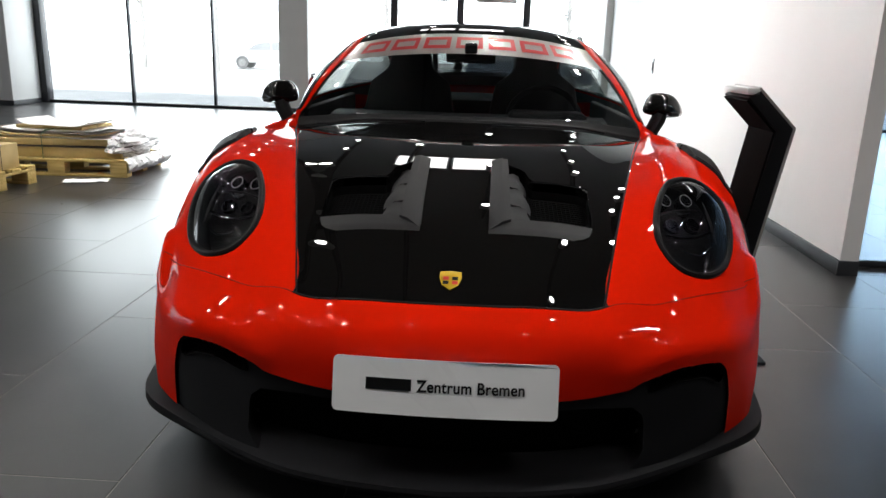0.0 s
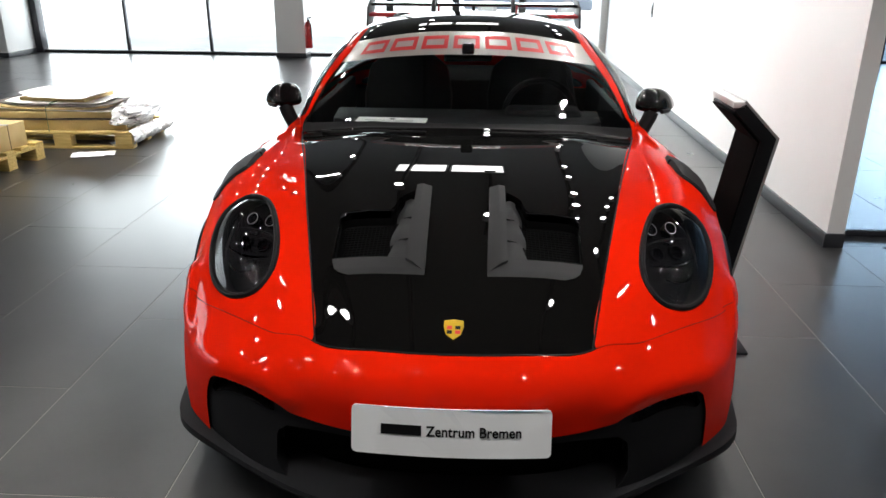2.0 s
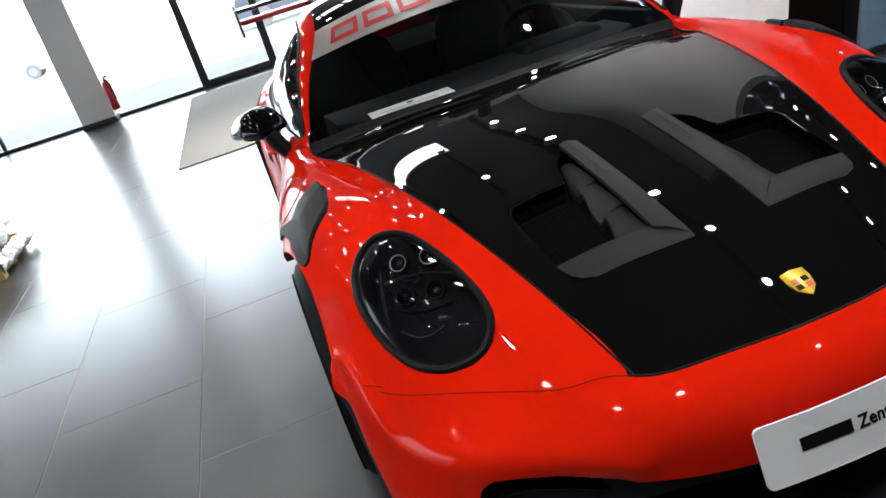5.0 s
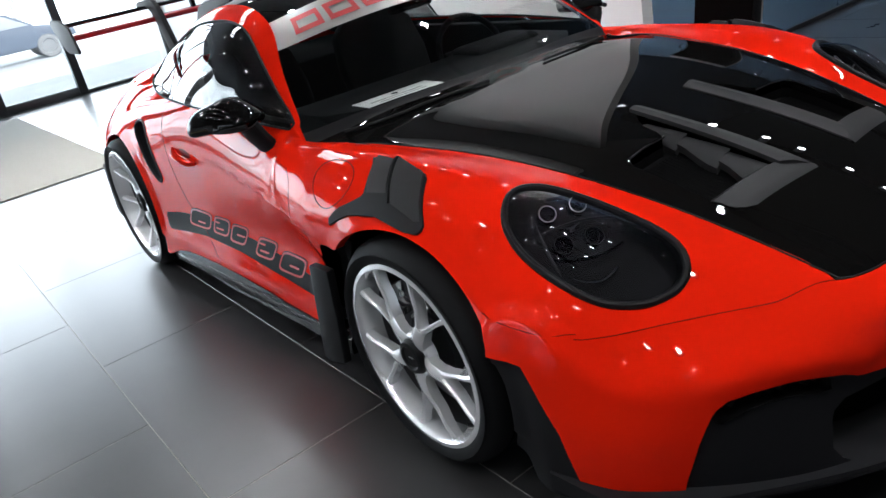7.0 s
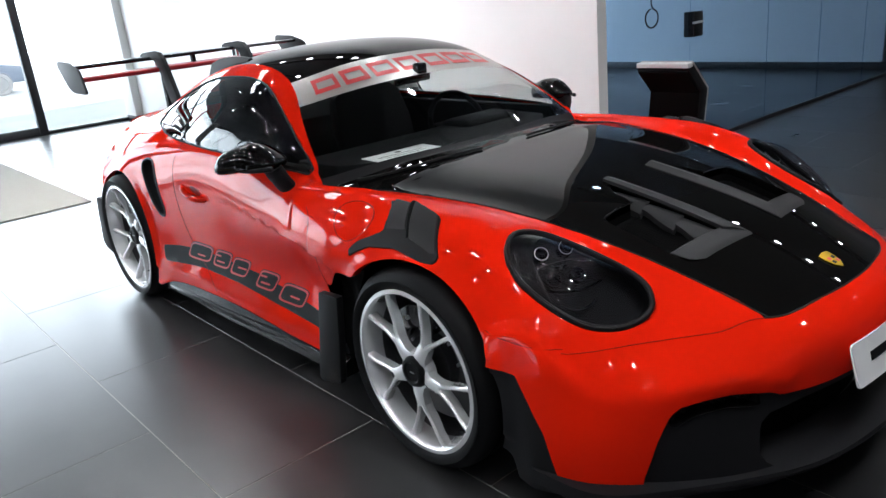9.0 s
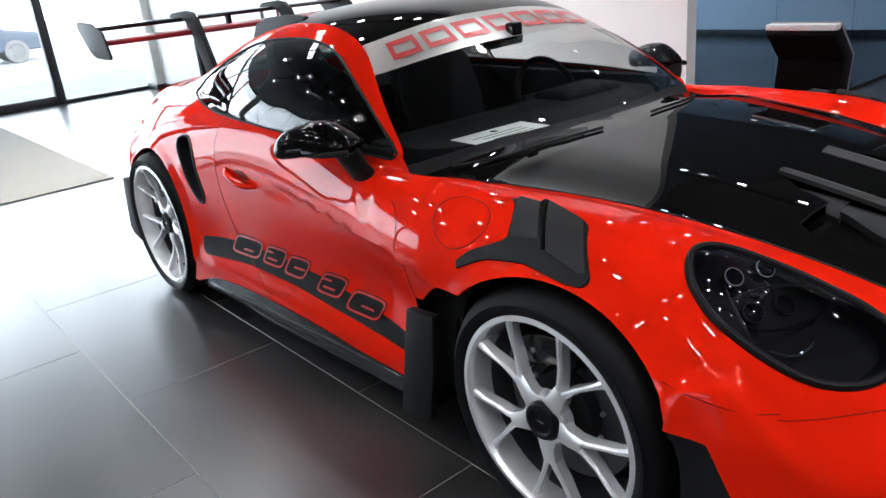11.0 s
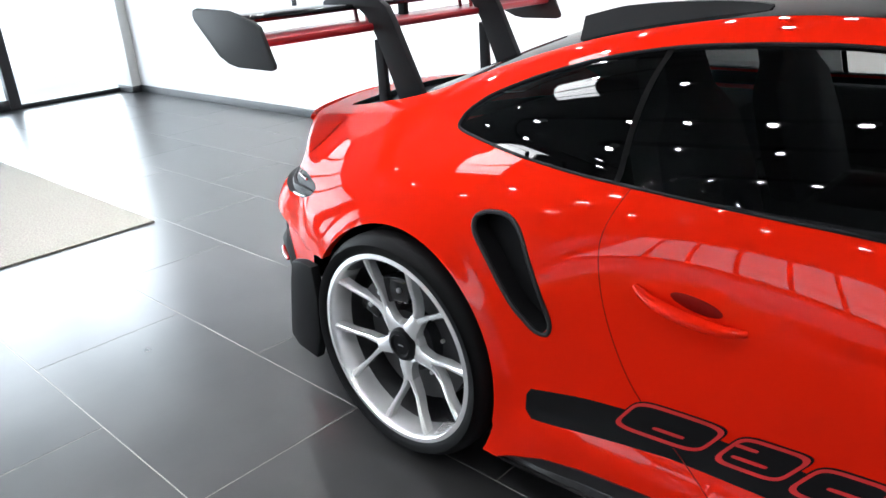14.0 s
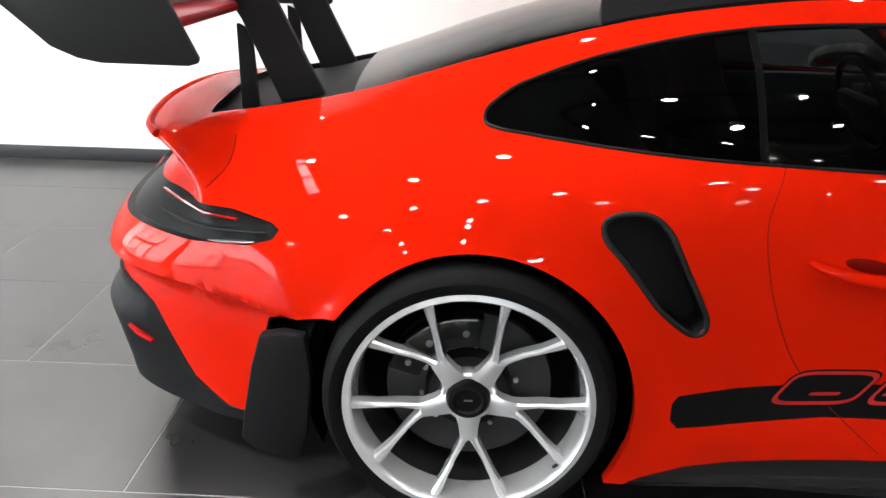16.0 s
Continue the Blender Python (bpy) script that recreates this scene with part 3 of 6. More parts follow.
SHOULDER = [(-.61, .84, .12), (-.63, .84, .27), (-.62, .81, .44), (-.59, .775, .53), (-.52, .75, .605), (-.44, .745, .675), (-.28, .785, .74), (-.10, .82, .782),
            (.1, .845, .797), (.45, .85, .797), (.71, .825, .805), (.75, .82, .81), (1.0, .82, .825), (1.22, .82, .832), (1.45, .82, .84), (1.8, .825, .85),
            (2.12, .82, .858), (2.45, .80, .855), (2.78, .745, .825), (2.98, .69, .797), (3.13, .665, .778), (3.135, .70, .735), (3.145, .745, .68), (3.18, .77, .55), (3.13, .77, .17)]
WIDEST = [(-.51, .885, .12), (-.52, .887, .27), (-.49, .88, .45), (-.45, .872, .53), (-.39, .868, .58), (-.32, .87, .61), (-.2, .89, .64), (-.06, .912, .655),
          (.12, .928, .655), (.40, .932, .645), (.66, .905, .65), (.74, .894, .65), (1.0, .876, .645), (1.22, .863, .645), (1.45, .857, .64), (1.8, .864, .62),
          (2.12, .895, .61), (2.45, .922, .61), (2.75, .90, .62), (2.89, .857, .655), (2.97, .825, .655), (3.0, .815, .62), (3.015, .813, .57), (3.02, .82, .47), (2.98, .82, .17)]
LOWER = [(-.45, .90, .12), (-.45, .903, .24), (-.41, .903, .34), (-.37, .903, .37), (-.33, .905, .38), (-.27, .91, .39), (-.16, .92, .4), (-.03, .925, .4),
         (.14, .92, .4), (.40, .88, .40), (.62, .83, .40), (.72, .812, .40), (1.0, .812, .40), (1.22, .826, .39), (1.45, .844, .375), (1.8, .875, .365),
         (2.12, .92, .38), (2.45, .935, .4), (2.72, .915, .44), (2.84, .885, .48), (2.90, .868, .47), (2.92, .86, .44), (2.935, .855, .41), (2.945, .85, .36), (2.93, .85, .17)]
SILL = [(-.40, .89, .12), (-.39, .895, .18), (-.35, .895, .2), (-.32, .895, .2), (-.29, .90, .2), (-.23, .90, .2), (-.12, .90, .2), (0, .90, .2),
        (.16, .90, .2), (.40, .85, .16), (.60, .83, .14), (.72, .832, .135), (1.0, .85, .13), (1.22, .868, .13), (1.45, .885, .135), (1.8, .907, .145),
        (2.12, .925, .15), (2.45, .92, .2), (2.70, .905, .25), (2.82, .88, .29), (2.89, .86, .28), (2.89, .86, .26), (2.89, .86, .24), (2.89, .86, .2), (2.89, .86, .16)]
GUIDES = np.array([[(0, y, z) for y, z in MIDDLE]] + [[(x, y, z) for y, x, z in g] for g in (INNER, EDGE, UPPER, BELT, SHOULDER, WIDEST, LOWER, SILL)])

# grid: rows along the car, columns from the middle over the side to the sill
knots = np.r_[0, np.cumsum(np.linalg.norm(np.diff(GUIDES, axis=1), axis=2).mean(0))]
steps = [max(3, int(round((b - a) / 0.017))) for a, b in zip(knots, knots[1:])]
row_at = np.r_[0, np.cumsum(steps)]
rows_t = np.concatenate([np.linspace(a, b, n, endpoint=False) for a, b, n in zip(knots, knots[1:], steps)] + [[knots[-1]]])
lines = np.array([akima(knots, g, rows_t) for g in GUIDES])
COLS = (12, 12, 7, 14, 9, 14, 14, 10)
col_at = np.r_[0, np.cumsum(COLS)]
grid = []
for r in range(len(rows_t)):
    p = lines[:, r]
    p = np.vstack([p[1] * (-1, 1, 1), p])
    t = np.r_[0, np.cumsum(np.sqrt(np.linalg.norm(np.diff(p, axis=0), axis=1) + 1e-6))]
    u = np.concatenate([np.linspace(a, b, n, endpoint=False) for a, b, n in zip(t[1:], t[2:], COLS)] + [[t[-1]]])
    grid.append(akima(t, p, u))
grid = np.array(grid)
for _ in range(10):
    g = grid.copy()
    g[1:-1] = 0.5 * grid[1:-1] + 0.25 * (grid[:-2] + grid[2:])
    h = g.copy()
    h[:, 1:-1] = 0.5 * g[:, 1:-1] + 0.25 * (g[:, :-2] + g[:, 2:])
    h[:, 0] = 0.5 * g[:, 0] + 0.5 * g[:, 1]
    h[:, 0, 0] = 0
    keep = np.ones(len(grid), bool)
    keep[row_at[9] : row_at[11] + 3] = False
    grid[keep] = h[keep]
# calm the flanks: doors and rear haunches
cols = np.arange(grid.shape[1])
for y0, y1, y2, y3, first, last, rounds in ((1.75, 2.1, 2.9, 3.1, col_at[2] + 2, col_at[7], 40), (0.72, 0.95, 1.8, 2.1, col_at[4] + 1, col_at[7], 30)):
    for _ in range(rounds):
        w = np.clip((grid[..., 1] - y0) / (y1 - y0), 0, 1) * np.clip((y3 - grid[..., 1]) / (y3 - y2), 0, 1)
        w = (w * np.clip((cols - first) / 4, 0, 1) * np.clip((last - cols) / 6, 0, 1))[1:-1, 1:-1, None]
        mean = 0.25 * (grid[:-2, 1:-1] + grid[2:, 1:-1] + grid[1:-1, :-2] + grid[1:-1, 2:])
        grid[1:-1, 1:-1] += 0.6 * w * (mean - grid[1:-1, 1:-1])
for _ in range(44):  # the rear corner
    a, b = row_at[21] + 3, row_at[24] - 1
    mean = 0.25 * (grid[a - 1 : b - 1, 1:-1] + grid[a + 1 : b + 1, 1:-1] + grid[a:b, :-2] + grid[a:b, 2:])
    grid[a:b, 1:-1] += 0.5 * (mean - grid[a:b, 1:-1]) * np.clip((grid.shape[1] - 8 - cols[1:-1]) / 8, 0, 1)[None, :, None]
for _ in range(24):  # the nose round the lamps
    w = np.clip((-0.42 - grid[..., 1]) / 0.12, 0, 1) * np.clip((grid[..., 2] - 0.46) / 0.05, 0, 1) * np.clip((grid[..., 0] - 0.42) / 0.06, 0, 1)
    mean = 0.25 * (grid[:-2, 1:-1] + grid[2:, 1:-1] + grid[1:-1, :-2] + grid[1:-1, 2:])
    grid[1:-1, 1:-1] += 0.5 * w[1:-1, 1:-1, None] * (mean - grid[1:-1, 1:-1])
NR, NC = grid.shape[:2]

# the rear bumper steps in under its crease; the front wings carry a lip round the arches
du, dv = np.gradient(grid, axis=0), np.gradient(grid, axis=1)
n_out = np.cross(du, dv)
n_out /= np.linalg.norm(n_out, axis=2, keepdims=True) + 1e-9
n_out *= np.sign(n_out[NR // 3, NC // 2, 0])
Y, Z = grid[..., 1], grid[..., 2]
under = Z - np.interp(Y, (2.85, 2.93, 3.05, 3.15, 3.3, 3.5), (.530, .536, .546, .560, .562, .566))
tail_end = (Y > 2.72) & (np.arange(NR)[:, None] > row_at[20])
held = np.zeros((NR, NC), bool)
for da, db in ((1, 0), (0, 1)):  # draw the nearest points onto the crease
    for i, j in zip(*np.nonzero((under[: NR - da, : NC - db] * under[da:, db:] < 0) & tail_end[: NR - da, : NC - db])):
        a, b = (i, j), (i + da, j + db)
        t = under[a] / (under[a] - under[b])
        v, w, t = (a, b, t) if t < 0.5 else (b, a, 1 - t)
        if not held[v] and under[v] != 0:
            grid[v] += t * (grid[w] - grid[v])
            under[v], held[v] = 0.0, True
step = np.clip(-under / 0.016, 0, 1) * np.clip((Y - 2.74) / 0.08, 0, 1)
grid = grid - 0.030 * step[..., None] * n_out
Y, Z = grid[..., 1], grid[..., 2]
crease = np.interp(Y, (0.30, 0.49, 0.61, 0.85, 1.16, 1.5), (0.575, 0.625, 0.638, 0.648, 0.685, 0.72))
fade = np.interp(Y, (0.36, 0.46, 0.62, 0.95, 1.25, 1.45), (0, 0.8, 1, 0.85, 0.5, 0)) * (grid[..., 0] > 0.6)
drop = np.clip((crease - Z) / 0.011, 0, 1) * np.clip((Z - 0.36) / (crease - 0.36), 0, 1) ** 0.7
grid = grid - (0.030 * fade * drop)[..., None] * np.array((1.0, 0, 0))
for hub_y, hub_z, r in ((0.0, 0.338, 0.372), (2.464, 0.342, 0.374)):
    d = np.hypot(grid[..., 1] - hub_y, grid[..., 2] - hub_z)
    lip = np.clip(1 - (d - r) / 0.05, 0, 1) * (d > r - 0.05) * (grid[..., 0] > 0.6) * (grid[..., 2] > 0.25)
    grid = grid + 0.010 * (lip**2 * (3 - 2 * lip))[..., None] * np.array((1.0, 0, 0))

# a raised fold on the bumper corner ahead of the front wheel
FOLD = [(-.326, .572), (-.409, .592), (-.47, .572), (-.539, .506), (-.619, .44), (-.688, .417)]
ledge = np.where((grid[..., 0] > 0.55) & (grid[..., 1] < -0.2), inside(FOLD + [(-.70, .10), (-.28, .10)], grid[..., 1], grid[..., 2]), 1.0)
soft = np.clip(-ledge / 0.034 + 0.25, 0, 1)
rise = soft * soft * (3 - 2 * soft) * np.exp(-np.clip(-ledge, 0, 1) / 0.08) * np.clip((grid[..., 2] - 0.40) / 0.07, 0, 1)
grid = grid + (0.022 * rise)[..., None] * n_out

# a soft ridge across the bumper, over the side intakes
RIDGE = [(.80, .425), (.72, .440), (.62, .452), (.52, .450), (.43, .425)]
near = np.full((NR, NC), 9.0)
for (xa, za), (xb, zb) in zip(RIDGE, RIDGE[1:]):
    t = np.clip(((grid[..., 0] - xa) * (xb - xa) + (grid[..., 2] - za) * (zb - za)) / ((xb - xa) ** 2 + (zb - za) ** 2), 0, 1)
    near = np.minimum(near, np.hypot(grid[..., 0] - xa - t * (xb - xa), grid[..., 2] - za - t * (zb - za)))
grid = grid + (0.011 * np.exp(-((near / 0.032) ** 2)) * (grid[..., 1] < -0.55) * np.clip((0.86 - grid[..., 0]) / 0.08, 0, 1))[..., None] * n_out

# the side glass bows outwards between the belt and the roof rail
across = np.zeros(NC)
across[col_at[3] : col_at[4] + 1] = np.sin(np.pi * np.linspace(0, 1, col_at[4] - col_at[3] + 1))
along = np.clip((grid[..., 1] - 0.78) / 0.3, 0, 1) * np.clip((2.46 - grid[..., 1]) / 0.25, 0, 1) * (grid[..., 2] > 0.84)
grid = grid + (0.020 * across[None, :] * along)[..., None] * n_out

# the sill swells out below the stripe
swell = np.exp(-(((grid[..., 2] - np.interp(grid[..., 1], (.6, 1.2, 1.9), (.21, .235, .27))) / 0.045) ** 2)) * np.clip((grid[..., 1] - 0.5) / 0.2, 0, 1) * np.clip((2.08 - grid[..., 1]) / 0.15, 0, 1)
grid = grid + (0.014 * swell * (grid[..., 0] > 0.7))[..., None] * np.array((1.0, 0, 0))

# outlines in side view (y, z), front view (x, z) and top view (x, y)
FRONT_HUB, REAR_HUB = (0.0, 0.338), (2.464, 0.342)
HEADLAMP = rounded([(.748, -.278), (.69, -.262), (.638, -.288), (.603, -.35), (.575, -.43), (.555, -.52), (.551, -.59), (.576, -.637), (.638, -.637), (.694, -.604), (.75, -.537), (.783, -.455), (.794, -.385), (.784, -.32)], 60)
SIDE_INTAKE = rounded([(2.187, .785), (2.183, .745), (2.135, .693), (2.063, .605), (1.992, .545), (1.952, .543), (1.952, .585), (1.999, .676), (2.041, .757), (2.08, .795), (2.135, .802)], 60)
FRONT_MOUTH = [(-.1, -.05), (.745, -.05), (.745, .19), (.732, .30), (.712, .375), (.688, .404), (.64, .413), (.566, .416), (.464, .396), (.436, .381), (.347, .372), (.256, .368), (-.1, .366)]
GRILLE = [(-.1, .338), (.34, .338), (.455, .326), (.482, .30), (.488, .20), (.44, .16), (-.1, .155)]
DUCT = [(.700, .378), (.680, .398), (.64, .406), (.566, .409), (.468, .389), (.455, .372), (.50, .362), (.57, .376), (.64, .372), (.69, .345), (.704, .35)]
SILL_CUT = [(2.2, .10), (2.056, .168), (1.95, .20), (1.85, .212), (1.70, .218), (1.55, .217), (1.40, .213), (1.25, .204), (1.08, .188), (.95, .170), (.70, .156), (.5, .155), (.5, .0), (2.2, .0)]
TAIL_LAMP = [(2.91, .728), (3.04, .745), (3.19, .741), (3.36, .735), (3.6, .735), (3.6, .655), (3.32, .661), (3.15, .664), (3.0, .678), (2.93, .70)]
VENT = [(.088, -.662), (.335, -.632), (.372, -.60), (.385, -.34), (.365, -.325), (.215, -.325), (.20, -.24), (.115, -.15), (.10, -.17)]
REAR_MOUTH = [(3.40, .50), (3.34, .49), (3.29, .46), (3.25, .38), (3.19, .27), (3.09, .205), (2.98, .20), (2.98, 0), (3.8, 0), (3.8, .475), (3.5, .48)]
REAR_VOID = [(2.70, .556), (2.80, .552), (2.86, .535), (2.91, .518), (2.95, .503), (2.975, .42), (3.0, .30), (3.01, .05), (2.7, .05)]
FRONT_VOID = [(.25, .61), (.36, .60), (.42, .56), (.50, .50), (.555, .49), (.60, .40), (.61, .05), (.25, .05)]
FRONT_GAP = [(-.2, .50), (-.32, .475), (-.42, .462), (-.455, .40), (-.505, .31), (-.54, .17), (-.56, .05), (-.2, .05)]
STRIPE = [(2.003, .385), (1.86, .402), (1.738, .408), (1.60, .41), (1.46, .408), (1.165, .386), (.907, .355), (.60, .312), (.60, .25), (.86, .268), (1.05, .285), (1.32, .312), (1.64, .325), (2.004, .305)]
DLO = [(2.455, .943), (2.45, .967), (2.41, .998), (2.37, 1.022), (2.21, 1.082), (2.0, 1.137), (1.8, 1.168), (1.6, 1.180), (1.427, 1.182), (1.30, 1.170), (1.2, 1.145), (.97, 1.033), (.78, .911), (.705, .854),
       (.84, .865), (1.285, .889), (1.57, .896), (1.75, .900), (1.95, .903), (2.15, .912), (2.32, .923), (2.41, .929), (2.445, .934)]
for _ in range(2):
    DLO = [(a[0] + (b[0] - a[0]) * t, a[1] + (b[1] - a[1]) * t) for a, b in zip(DLO, DLO[1:] + DLO[:1]) for t in (0.22, 0.78)]
GILL = [(.205, .058), (.175, .062), (.08, .064), (0, .050), (-.04, .026), (-.082, -.069), (-.116, -.149), (-.104, -.177), (-.056, -.183), (.056, -.166), (.172, -.190), (.302, -.272), (.225, -.178), (.171, -.142), (.128, -.105), (.146, -.032), (.17, .021)]


def circle(hub, r):
    return lambda v: np.where(v[..., 0] > 0.5, np.hypot(v[..., 1] - hub[0], v[..., 2] - hub[1]) - r, 1.0)


def outline(poly, a, b, where):
    return lambda v: np.where(where(v), inside(poly, v[..., a], v[..., b]), 1.0)


CUTS = {
    "side_stripe": outline(STRIPE, 1, 2, lambda v: v[..., 0] > 0.7),
    "sill_cut": outline(SILL_CUT, 1, 2, lambda v: v[..., 0] > 0.7),
    "front_gap": outline(FRONT_GAP, 1, 2, lambda v: v[..., 0] > 0.8),
    "front_void": outline(FRONT_VOID, 1, 2, lambda v: v[..., 0] > 0.6),
    "rear_void": outline(REAR_VOID, 1, 2, lambda v: v[..., 0] > 0.78),
    "front_arch": circle(FRONT_HUB, 0.372),
    "rear_arch": circle(REAR_HUB, 0.374),
    "headlamp": outline(HEADLAMP, 0, 1, lambda v: (v[..., 1] < -0.1) & (v[..., 2] > 0.45)),
    "side_intake": outline(SIDE_INTAKE, 1, 2, lambda v: v[..., 0] > 0.6),
    "front_mouth": outline(FRONT_MOUTH, 0, 2, lambda v: v[..., 1] < -0.35),
    "grille": outline(GRILLE, 0, 2, lambda v: v[..., 1] < -0.35),
    "duct": outline(DUCT, 0, 2, lambda v: v[..., 1] < -0.35),
    "vent": outline(VENT, 0, 1, lambda v: (v[..., 1] < 0.0) & (v[..., 2] > 0.5)),
    "tail_lamp": outline(TAIL_LAMP, 1, 2, lambda v: v[..., 1] > 2.8),
    "rear_mouth": outline(REAR_MOUTH, 1, 2, lambda v: v[..., 1] > 2.9),
    "side_window": outline(DLO, 1, 2, lambda v: (v[..., 0] > 0.45) & (v[..., 2] > 0.8)),
    "gill": lambda v: np.where(v[..., 0] > 0.7, inside(GILL, v[..., 1], v[..., 2] - v[..., 0]), 1.0),
}
fields, locked = {}, np.zeros((NR, NC), bool)
for name, fn in CUTS.items():
    f = fn(grid)
    for da, db in ((1, 0), (0, 1), (1, 1)):
        for i, j in zip(*np.nonzero(f[: NR - da, : NC - db] * f[da:, db:] < 0)):
            if abs(f[i, j]) > 0.2 or abs(f[i + da, j + db]) > 0.2:
                continue
            a, b = (i, j), (i + da, j + db)
            if da and db and (locked[a] or locked[b] or f[i + 1, j] * f[i, j + 1] >= 0):
                continue
            t = f[a] / (f[a] - f[b])
            v, w, t = (a, b, t) if t < 0.5 else (b, a, 1 - t)
            if locked[v] or f[v] == 0:
                continue
            grid[v] += t * (grid[w] - grid[v])
            f[v], locked[v] = 0.0, True
    fields[name] = f

ROWS = dict(zip("bottom mid lip bulge top lead h1 h2 h3 h4 cowl glass screen header roof1 roof2 roof3 back1 back2 deck tail under light bumper end".split(), row_at))
BANNER = ROWS["screen"] + int(0.42 * (ROWS["header"] - ROWS["screen"]))


def zone(i, j):
    """Which panel a grid cell belongs to, by its row and column."""
    if j < col_at[2]:
        if ROWS["lead"] <= i < ROWS["cowl"]:
            return "bonnet"
        if ROWS["cowl"] <= i < ROWS["glass"]:
            return "cowl"
        if ROWS["glass"] <= i < BANNER:
            return "windscreen"
        if BANNER <= i < ROWS["header"]:
            return "sun_strip"
        if ROWS["header"] <= i < ROWS["roof3"]:
            return "roof_panel"
        if ROWS["roof3"] <= i < ROWS["back2"]:
            return "rear_window"
        if ROWS["back2"] <= i < ROWS["deck"] + 4:
            return "engine_grille"
    return "body_shell"


panels, pillar_cells = {}, []
for i in range(NR - 1):
    for j in range(NC - 1):
        q = [(i, j), (i + 1, j), (i + 1, j + 1), (i, j + 1)]
        tris = ((0, 1, 2), (0, 2, 3))
        for f in fields.values():
            if f[q[1]] == 0 and f[q[3]] == 0 and f[q[0]] * f[q[2]] < 0:
                tris = ((0, 1, 3), (1, 2, 3))
        home = zone(i, j)
        got = []
        for tri in tris:
            label = home
            for name, f in fields.items():
                if sum(f[q[k]] for k in tri) < 0:
                    label = name
            if label == "side_window" and 1.82 < grid[i, col_at[4], 1] < 1.85:
                pillar_cells.append(q)
            got.append(label)
        if got[0] == got[1]:
            panels.setdefault(got[0], []).append(q)
        else:
            for tri, label in zip(tris, got):
                panels.setdefault(label, []).append([q[k] for k in tri])


def panel_mesh(faces, mirror=True, offset=0.0):
    """The mesh of some grid cells, with its mirror image."""
    bm = bmesh.new()
    for sign in (1, -1) if mirror else (mirror or 1,):
        seen = {}
        for f in faces:
            vs = []
            for k in f:
                mid = mirror and k[1] == 0
                key = (k, 0 if mid else sign)
                if key not in seen:
                    x, y, z = grid[k]
                    seen[key] = bm.verts.new((0 if mid else sign * x, y, z))
                if seen[key] not in vs:
                    vs.append(seen[key])
            if len(vs) > 2:
                try:
                    bm.faces.new(vs[::-1] if sign > 0 else vs)
                except ValueError:
                    pass
    bmesh.ops.remove_doubles(bm, verts=bm.verts[:], dist=1e-5)
    return bm


def one_side(faces, sign):
    bm = bmesh.new()
    seen = {}
    for f in faces:
        vs = []
        for k in f:
            if k not in seen:
                x, y, z = grid[k]
                seen[k] = bm.verts.new((sign * x, y, z))
            vs.append(seen[k])
        bm.faces.new(vs[::-1] if sign > 0 else vs)
    return bm


def edge_flange(bm, push, only=None):
    """Give open edges a return: extrude them by push(vertex)."""
    rim = [e for e in bm.edges if e.is_boundary and (only is None or all(only(v.co) for v in e.verts))]
    out = bmesh.ops.extrude_edge_only(bm, edges=rim)
    for v in (g for g in out["geom"] if isinstance(g, bmesh.types.BMVert)):
        v.co += push(v.co)
    return bm


def near_arch(co):
    return abs(co.x) > 0.5 and (abs(math.hypot(co.y - FRONT_HUB[0], co.z - FRONT_HUB[1]) - 0.372) < 0.004 or abs(math.hypot(co.y - REAR_HUB[0], co.z - REAR_HUB[1]) - 0.374) < 0.004)


def normals():
    du, dv = np.gradient(grid, axis=0), np.gradient(grid, axis=1)
    n = np.cross(du, dv)
    n /= np.linalg.norm(n, axis=2, keepdims=True) + 1e-9
    return n if n[NR // 3, NC // 2, 0] > 0 else -n


skin = normals()


def drape(a, b, axes, out=0.0, sign=1):
    """The place on the skin over (a, b) in a view along the third axis, out metres proud of it."""
    third = 3 - sum(axes)
    flat = grid.reshape(-1, 3)
    facing = skin.reshape(-1, 3)
    gate = facing[:, third] > 0.1
    d = np.hypot(flat[:, axes[0]] - a, flat[:, axes[1]] - b) + np.where(gate, 0, 9)
    k = np.argsort(d)[:9]
    lhs = np.c_[np.ones(9), flat[k, axes[0]] - a, flat[k, axes[1]] - b]
    w = 1 / (d[k] + 0.004)
    fit = np.linalg.lstsq(lhs * w[:, None], flat[k, third] * w, rcond=None)[0]
    p = np.zeros(3)
    p[axes[0]], p[axes[1]], p[third] = a, b, fit[0]
    p += out * facing[k[0]]
    return Vector((sign * p[0], p[1], p[2]))


def skin_at(i, j, out=0.0, sign=1):
    """The place on the skin at a fractional row and column."""
    i0, j0 = int(min(i, NR - 2)), int(min(j, NC - 2))
    u, v = i - i0, j - j0
    p = sum(w * grid[a, b] for w, a, b in (((1 - u) * (1 - v), i0, j0), (u * (1 - v), i0 + 1, j0), ((1 - u) * v, i0, j0 + 1), (u * v, i0 + 1, j0 + 1)))
    p = p + out * skin[i0, j0]
    return Vector((sign * p[0], p[1], p[2]))


def inset(faces, push, mirror=True, sign=1, rim=None):
    """Some grid cells as a panel moved by push, its open edges turned back by rim."""
    bm = panel_mesh(faces) if mirror else one_side(faces, sign)
    if rim is not None:
        edge_flange(bm, lambda co: Vector(rim))
    return moved(bm, Matrix.Translation(push))


shell = panel_mesh(panels["body_shell"])
edge_flange(shell, lambda co: Vector((-0.03 if co.x > 0 else 0.03, 0, 0)), near_arch)
shell = part("body_shell", shell, RED, car, "glossy red painted bodywork", sharp=50)
